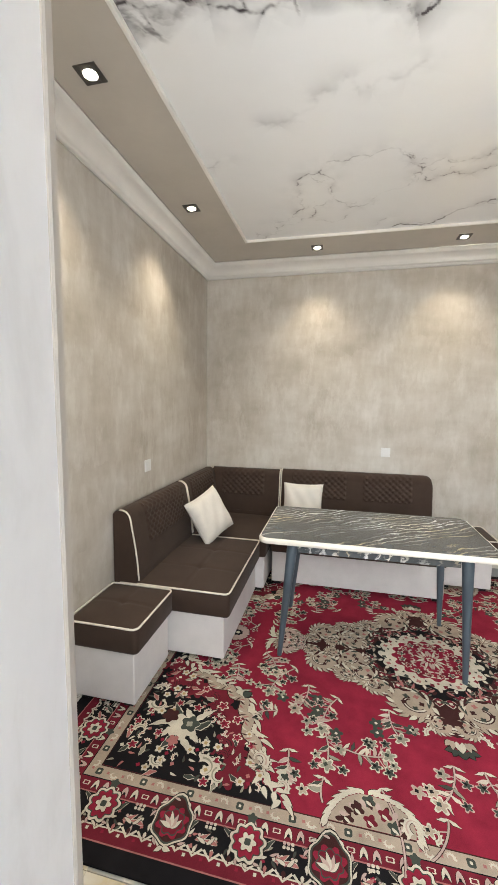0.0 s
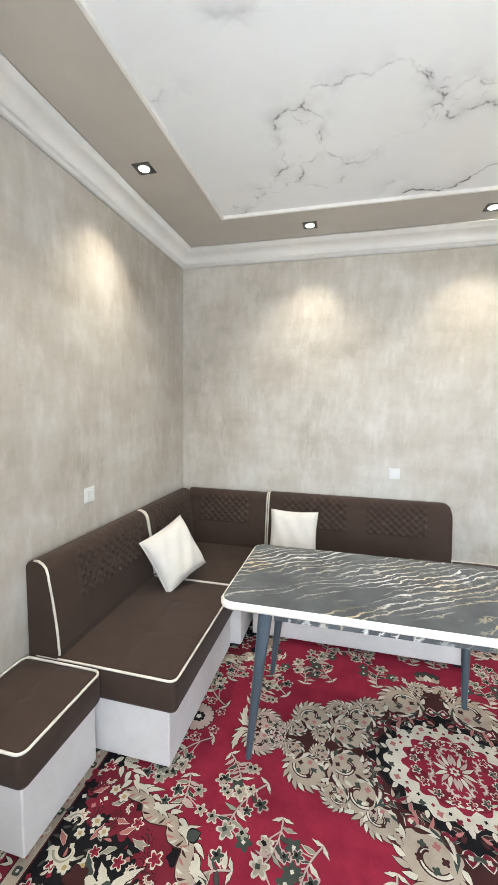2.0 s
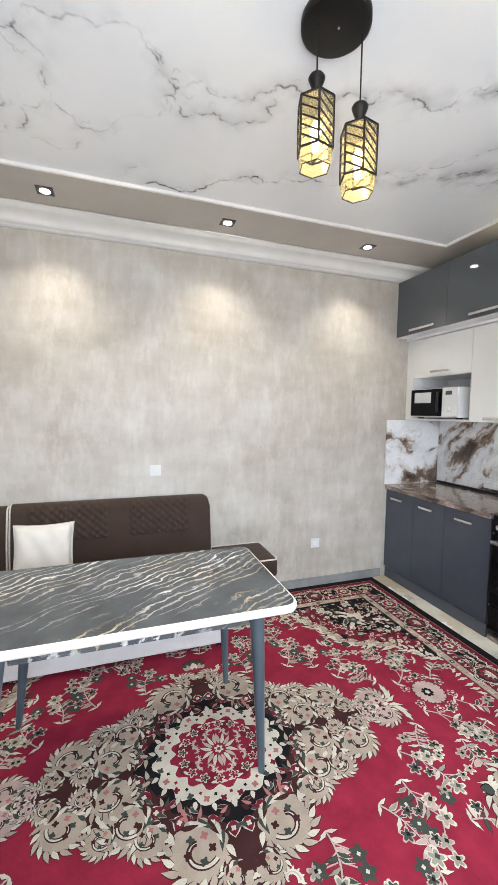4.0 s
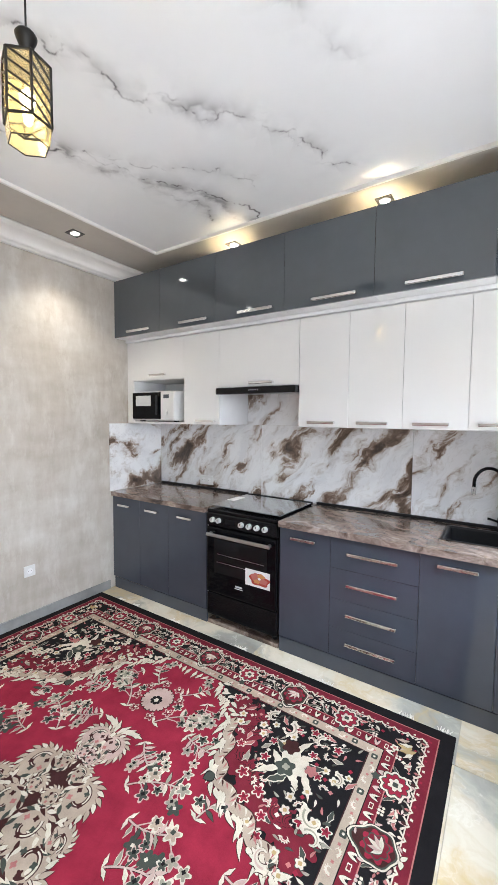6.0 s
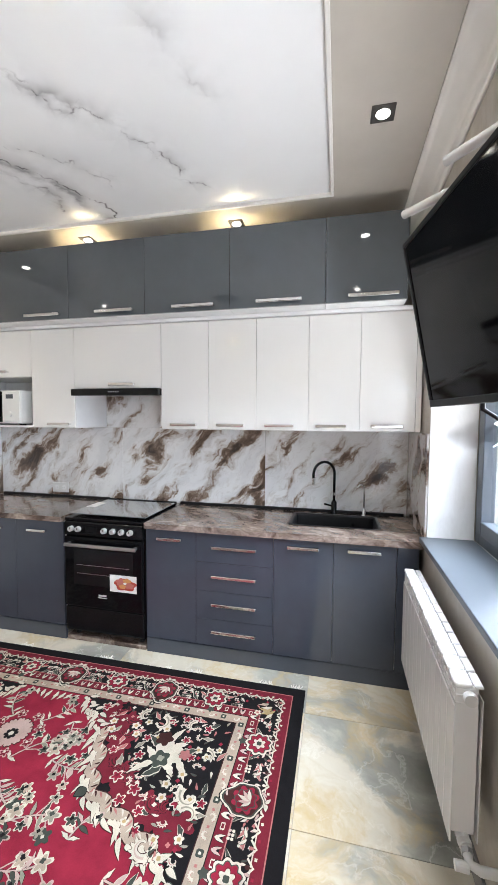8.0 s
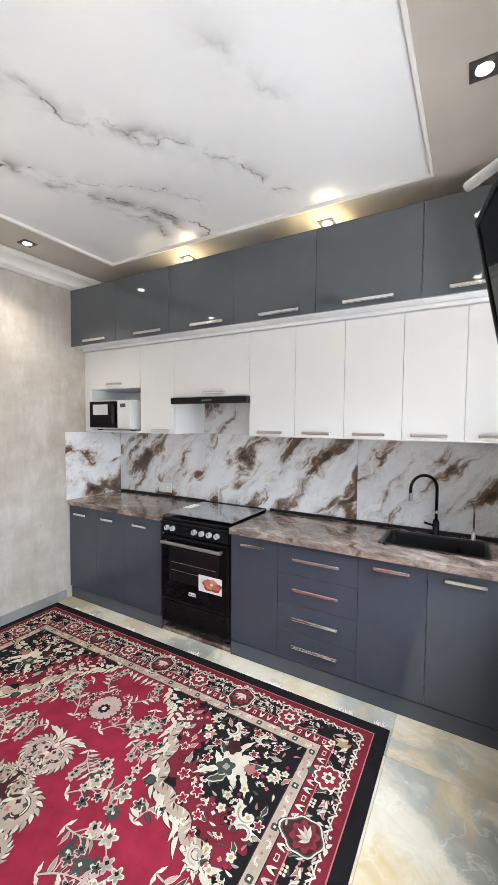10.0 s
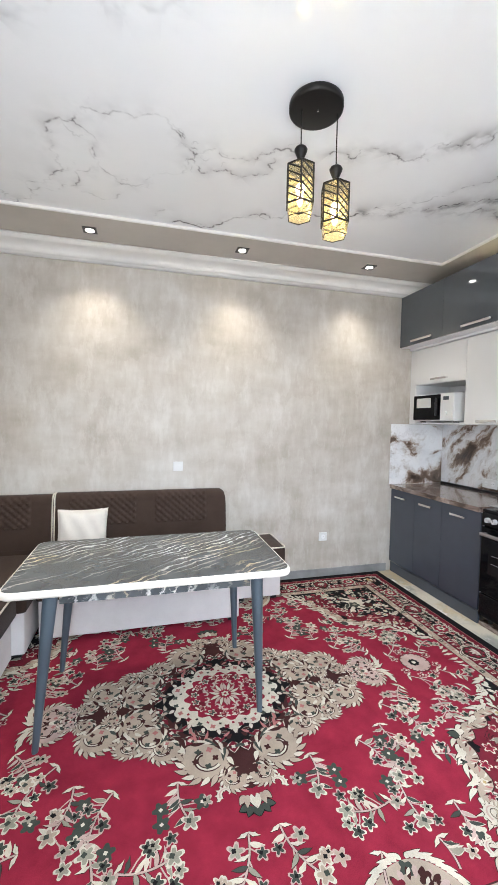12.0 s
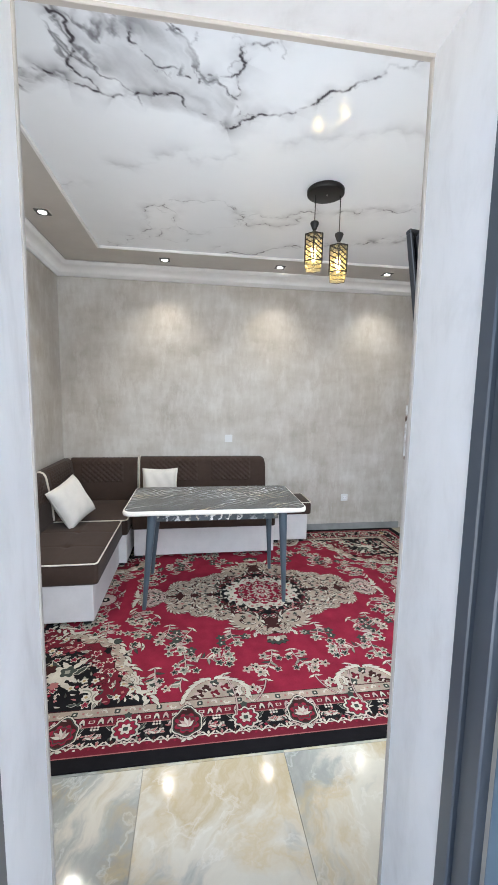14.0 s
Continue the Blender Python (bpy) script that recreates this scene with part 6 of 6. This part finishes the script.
# ---- switches and sockets ----
def wall_plate(name, label, place, w, h, holes):
    t = thing(name, (0, 0, 0), label, "socket" if holes else "switch", "wall plates")
    part("plate", box(-w / 2, w / 2, -0.010, 0, -h / 2, h / 2, 0.003, 2), "white_plastic", t)
    n = 2 if w > 0.1 else 1
    for i in range(n):
        c = (i - (n - 1) / 2) * 0.071
        if holes:
            part("well", lathe([(0.021, 0.0), (0.019, 0.0012)], (0, 0, 0), 20), "carcass_white", t).matrix_local = pose(c, -0.0100, 0, 90, 0, 0)
            for s in (-1, 1):
                part("hole", lathe([(0.0028, 0.0), (0.0028, 0.0004)], (0, 0, 0), 8), "black_plastic", t).matrix_local = pose(c + s * 0.0095, -0.0115, 0, 90, 0, 0)
        else:
            part("rocker", box(c - 0.028, c + 0.028, -0.014, -0.009, -0.028, 0.028, 0.002, 2), "white_plastic", t)
    t.matrix_world = place


wall_plate("light_switch", "plain white wall switch above the sofa", pose(0.553, YN, 1.102), 0.083, 0.083, False)
wall_plate("wall_socket", "single white wall socket low beside the ottoman", pose(1.949, YN, 0.395), 0.083, 0.083, True)
wall_plate("light_switch", "plain white wall switch above the sofa", pose(XW, 2.629, 1.099, 0, 0, 90), 0.083, 0.083, False)
wall_plate("wall_socket", "double white socket on the marble splashback", pose(XE - 0.012, 3.316, 0.974, 0, 0, -90), 0.155, 0.083, True)


# ---- window, sill, radiator, television ----
def window():
    x0, x1, z0, z1 = WIN
    t = tagged(new("window_1"), "anthracite plastic casement window, closed", "window", kind="structure")
    y0, y1 = 0.155, 0.225
    for a, b, c, d in ((x0, x0 + 0.065, z0, z1), (x1 - 0.065, x1, z0, z1), (x0 + 0.065, x1 - 0.065, z0, z0 + 0.065), (x0 + 0.065, x1 - 0.065, z1 - 0.065, z1)):
        part("frame", box(a, b, y0, y1, c, d, 0.004, 2), "anthracite_pvc", t)
    mid = (x0 + x1) / 2
    for a, b in ((x0 + 0.066, mid - 0.001), (mid + 0.001, x1 - 0.066)):
        s = bmesh.new()
        for p, q, c, d in ((a, a + 0.07, z0 + 0.066, z1 - 0.066), (b - 0.07, b, z0 + 0.066, z1 - 0.066), (a + 0.07, b - 0.07, z0 + 0.066, z0 + 0.136), (a + 0.07, b - 0.07, z1 - 0.136, z1 - 0.066)):
            box(p, q, y0 + 0.02, y1 + 0.018, c, d, 0.004, 2, s)
        sash = part("sash", s, "anthracite_pvc", t)
        g = part("pane", box(a + 0.068, b - 0.068, y0 + 0.04, y0 + 0.046, z0 + 0.134, z1 - 0.134), "clear_glass", sash)
        g.visible_shadow = False
    h = bmesh.new()
    box(mid + 0.02, mid + 0.05, y1 + 0.018, y1 + 0.028, 1.50, 1.57, 0.003, 1, h)
    box(mid + 0.027, mid + 0.043, y1 + 0.03, y1 + 0.045, 1.42, 1.55, 0.004, 2, h)
    part("handle", h, "black_plastic", t)
    sill = box(x0 - 0.03, x1 + 0.004, 0.226, YS + 0.038, WIN[2] - 0.030, WIN[2], 0.004, 2)
    structure("window_sill", sill, "anthracite_pvc", "wide satin anthracite window sill")


window()
t = thing("latch", (1.71, 0.44, WIN[2]), "small loose black and chrome window handle on the sill", "handle")
part("base", box(1.69, 1.73, 0.425, 0.455, WIN[2] + 0.0005, WIN[2] + 0.012, 0.003, 2), "black_plastic", t)
part("lever", tube([(1.71, 0.44, WIN[2] + 0.010), (1.70, 0.445, WIN[2] + 0.04), (1.65, 0.46, WIN[2] + 0.05)], 0.007, 10), "chrome", t, smooth=True)


def radiator():
    x0, n, w = 1.625, 12, 0.0795
    y0, y1, z0, z1 = YS + 0.045, 0.602, 0.235, 0.775
    t = thing("radiator", (x0 + n * w / 2, 0.56, z0), "white sectional aluminium radiator under the window", "radiator")
    for i in range(n):
        a = x0 + i * w
        c = a + w / 2
        bm = bmesh.new()
        box(a + 0.002, a + w - 0.002, y1 - 0.006, y1, z0 + 0.02, z1 - 0.075, 0.002, 1, bm)
        box(c - 0.012, c + 0.012, y0 + 0.01, y1 - 0.006, z0 + 0.03, z1 - 0.03, 0.003, 1, bm)
        for dx in (-0.026, 0.026):
            box(c + dx - 0.0015, c + dx + 0.0015, y0 + 0.015, y1 - 0.006, z0 + 0.05, z1 - 0.085, bm=bm)
        box(a + 0.003, a + w - 0.003, y0 + 0.004, y0 + 0.008, z0 + 0.03, z1 - 0.05, 0.001, 1, bm)
        box(a + 0.004, a + w - 0.004, y1 - 0.052, y1, z1 - 0.022, z1, 0.009, 3, bm)
        box(a + 0.004, a + w - 0.004, y0 + 0.004, y0 + 0.03, z1 - 0.016, z1 - 0.006, 0.003, 1, bm)
        for dz in (0.045, 0.07):
            box(a + 0.006, a + w - 0.006, y1 - 0.03, y1 - 0.004, z1 - dz, z1 - dz + 0.006, 0.002, 1, bm)
        for dx in (-0.032, -0.005, 0.028):
            box(c + dx, c + dx + 0.004, y0 + 0.02, y1 - 0.004, z1 - 0.09, z1 - 0.012, bm=bm)
        for z in (z0 + 0.03, z1 - 0.045):
            cone((a + 0.001, (y0 + y1) / 2, z), (a + w - 0.001, (y0 + y1) / 2, z), 0.020, 0.020, 14, bm)
        part("section", bm, "radiator_enamel", t)
    for z in (z0 + 0.03, z1 - 0.045):
        part("plug", cone((x0 - 0.012, 0.558, z), (x0 + 0.002, 0.558, z), 0.019, 0.021, 18), "white_plastic", t)
    v = part("valve", tube([(x0 - 0.010, 0.558, z0 + 0.03), (x0 - 0.05, 0.558, z0 + 0.02), (x0 - 0.055, 0.53, z0 + 0.01), (x0 - 0.055, YS, z0 + 0.01)], 0.014, 12), "white_plastic", t, smooth=True)
    part("nut", cone((x0 - 0.030, 0.558, z0 + 0.026), (x0 - 0.018, 0.558, z0 + 0.029), 0.018, 0.018, 6), "brushed_steel", v)
    part("cap", cone((x0 - 0.055, 0.562, z0 + 0.012), (x0 - 0.055, 0.600, z0 + 0.012), 0.015, 0.014, 14), "white_plastic", v)
    part("air_vent", cone((x0 + n * w, 0.565, z0 + 0.10), (x0 + n * w + 0.02, 0.565, z0 + 0.10), 0.012, 0.010, 12), "white_plastic", t)


radiator()


def television():
    t = thing("television", (0, 0, 0), "black flat television on a wall arm, tilted down", "television")
    w, h = 0.755, 0.435
    part("back", box(-w / 2 + 0.01, w / 2 - 0.01, -0.045, -0.012, -h / 2 + 0.02, h / 2 - 0.02, 0.012, 3), "black_plastic", t)
    fr = bmesh.new()
    for a, b, c, d in ((-w / 2, w / 2, h / 2 - 0.012, h / 2), (-w / 2, w / 2, -h / 2, -h / 2 + 0.018), (-w / 2, -w / 2 + 0.010, -h / 2 + 0.018, h / 2 - 0.012), (w / 2 - 0.010, w / 2, -h / 2 + 0.018, h / 2 - 0.012)):
        box(a, b, -0.013, 0.006, c, d, 0.002, 1, fr)
    part("bezel", fr, "black_plastic", t)
    part("screen", box(-w / 2 + 0.010, w / 2 - 0.010, -0.011, 0.002, -h / 2 + 0.018, h / 2 - 0.012), "tv_screen", t, "dark switched-off screen")
    part("badge", box(-0.03, 0.03, 0.006, 0.0072, -h / 2 + 0.006, -h / 2 + 0.011), "logo_grey", t)
    yaw = math.degrees(math.atan2(0.803 - 0.66, 1.483 - 0.745))
    t.matrix_world = pose(1.125, 0.690, 1.822, -11.5, 0, yaw)
    m = thing("television_mount", (1.12, YS, 1.8), "black steel swivel arm holding the television", "bracket")
    part("plate", box(1.07, 1.17, YS + 0.0005, YS + 0.012, 1.70, 1.92, 0.003, 1), "black_metal", m)
    part("arm", tube([(1.12, YS + 0.01, 1.81), (1.12, 0.60, 1.81), (1.13, 0.655, 1.815)], 0.016, 12), "black_metal", m, smooth=True)
    part("cable", tube([(1.36, 0.645, 1.70), (1.40, 0.63, 1.60), (1.37, 0.58, 1.56), (1.30, 0.52, 1.60), (1.20, 0.482, 1.68)], 0.006, 8), "black_plastic", m, "hanging black cable", True)
    for p, q in (((0.98, YS + 0.001, 2.035), (1.385, 0.822, 2.062)), ((0.80, YS + 0.001, 2.040), (1.215, 0.772, 2.072))):
        r = thing("wall_rod", p, "slim white plastic rod sticking out over the television", "rod", "white rods")
        part("rod", cone(p, q, 0.0095, 0.0095, 18), "white_plastic", r, smooth=True)


television()


# ---- entrance door ----
def entrance():
    t = tagged(new("door_1"), "anthracite double door with both leaves opened outward", "door", kind="structure")
    x0, x1, z1 = DOOR
    for i, (y0, y1, d) in enumerate(((0.207, FRAME_Y, 0.014), (0.172, 0.207, 0.005), (0.140, 0.172, 0.022))):
        f = bmesh.new()
        box(x0 - 0.03, x0 + d, y0, y1 - 0.0005, 0.002, z1, 0.003, 1, f)
        box(x1 - d, x1 + 0.03, y0, y1 - 0.0005, 0.002, z1, 0.003, 1, f)
        box(x0 + d, x1 - d, y0, y1 - 0.0005, z1 - d, z1 + 0.02, 0.003, 1, f)
        part("frame", f, "anthracite_pvc", t, "stepped anthracite door frame")
    for a, b, hinge, yaw in ((0.0, 0.43, (x1 + 0.012, 0.125, 0), -74), (0.0, 0.43, (x0 - 0.012, 0.125, 0), -106)):
        side = 1 if hinge[0] > 0.2 else -1
        leaf = new("leaf")
        leaf.parent = t
        leaf.matrix_local = pose(*hinge, 0, 0, yaw)
        bm = box(0.0, 0.43, -0.028, 0.028, 0.01, z1 - 0.015, 0.004, 2)
        data = bpy.data.meshes.new("leaf_slab")
        bm.to_mesh(data)
        bm.free()
        data.materials.append(MATS["door_leaf_paint"])
        slab = new("leaf_slab", data)
        slab.parent = leaf
        if side < 0:
            bm = tube([(0.39, 0.03, 1.02), (0.39, 0.075, 1.02), (0.29, 0.08, 1.02)], 0.009, 10)
            data = bpy.data.meshes.new("door_handle")
            bm.to_mesh(data)
            bm.free()
            data.materials.append(MATS["chrome"])
            handle = new("door_handle", data)
            handle.parent = leaf


entrance()


# ---- floor tiles ----
def floor_tiles():
    floor = bpy.data.objects["floor"]
    for i in range(-2, 6):
        for j in range(-1, 4):
            x0, x1 = -0.05 + 0.61 * i, -0.05 + 0.61 * (i + 1)
            y0, y1 = -0.105 + 1.215 * j, -0.105 + 1.215 * (j + 1)
            x0, x1, y0, y1 = max(x0, XW), min(x1, XE), max(y0, YO - 0.02), min(y1, YN)
            if x1 - x0 < 0.05 or y1 - y0 < 0.05:
                continue
            part("tile", box(x0 + 0.001, x1 - 0.001, y0 + 0.001, y1 - 0.001, -0.0058, 0.0, 0.0008, 1), "onyx_tile", floor)


floor_tiles()
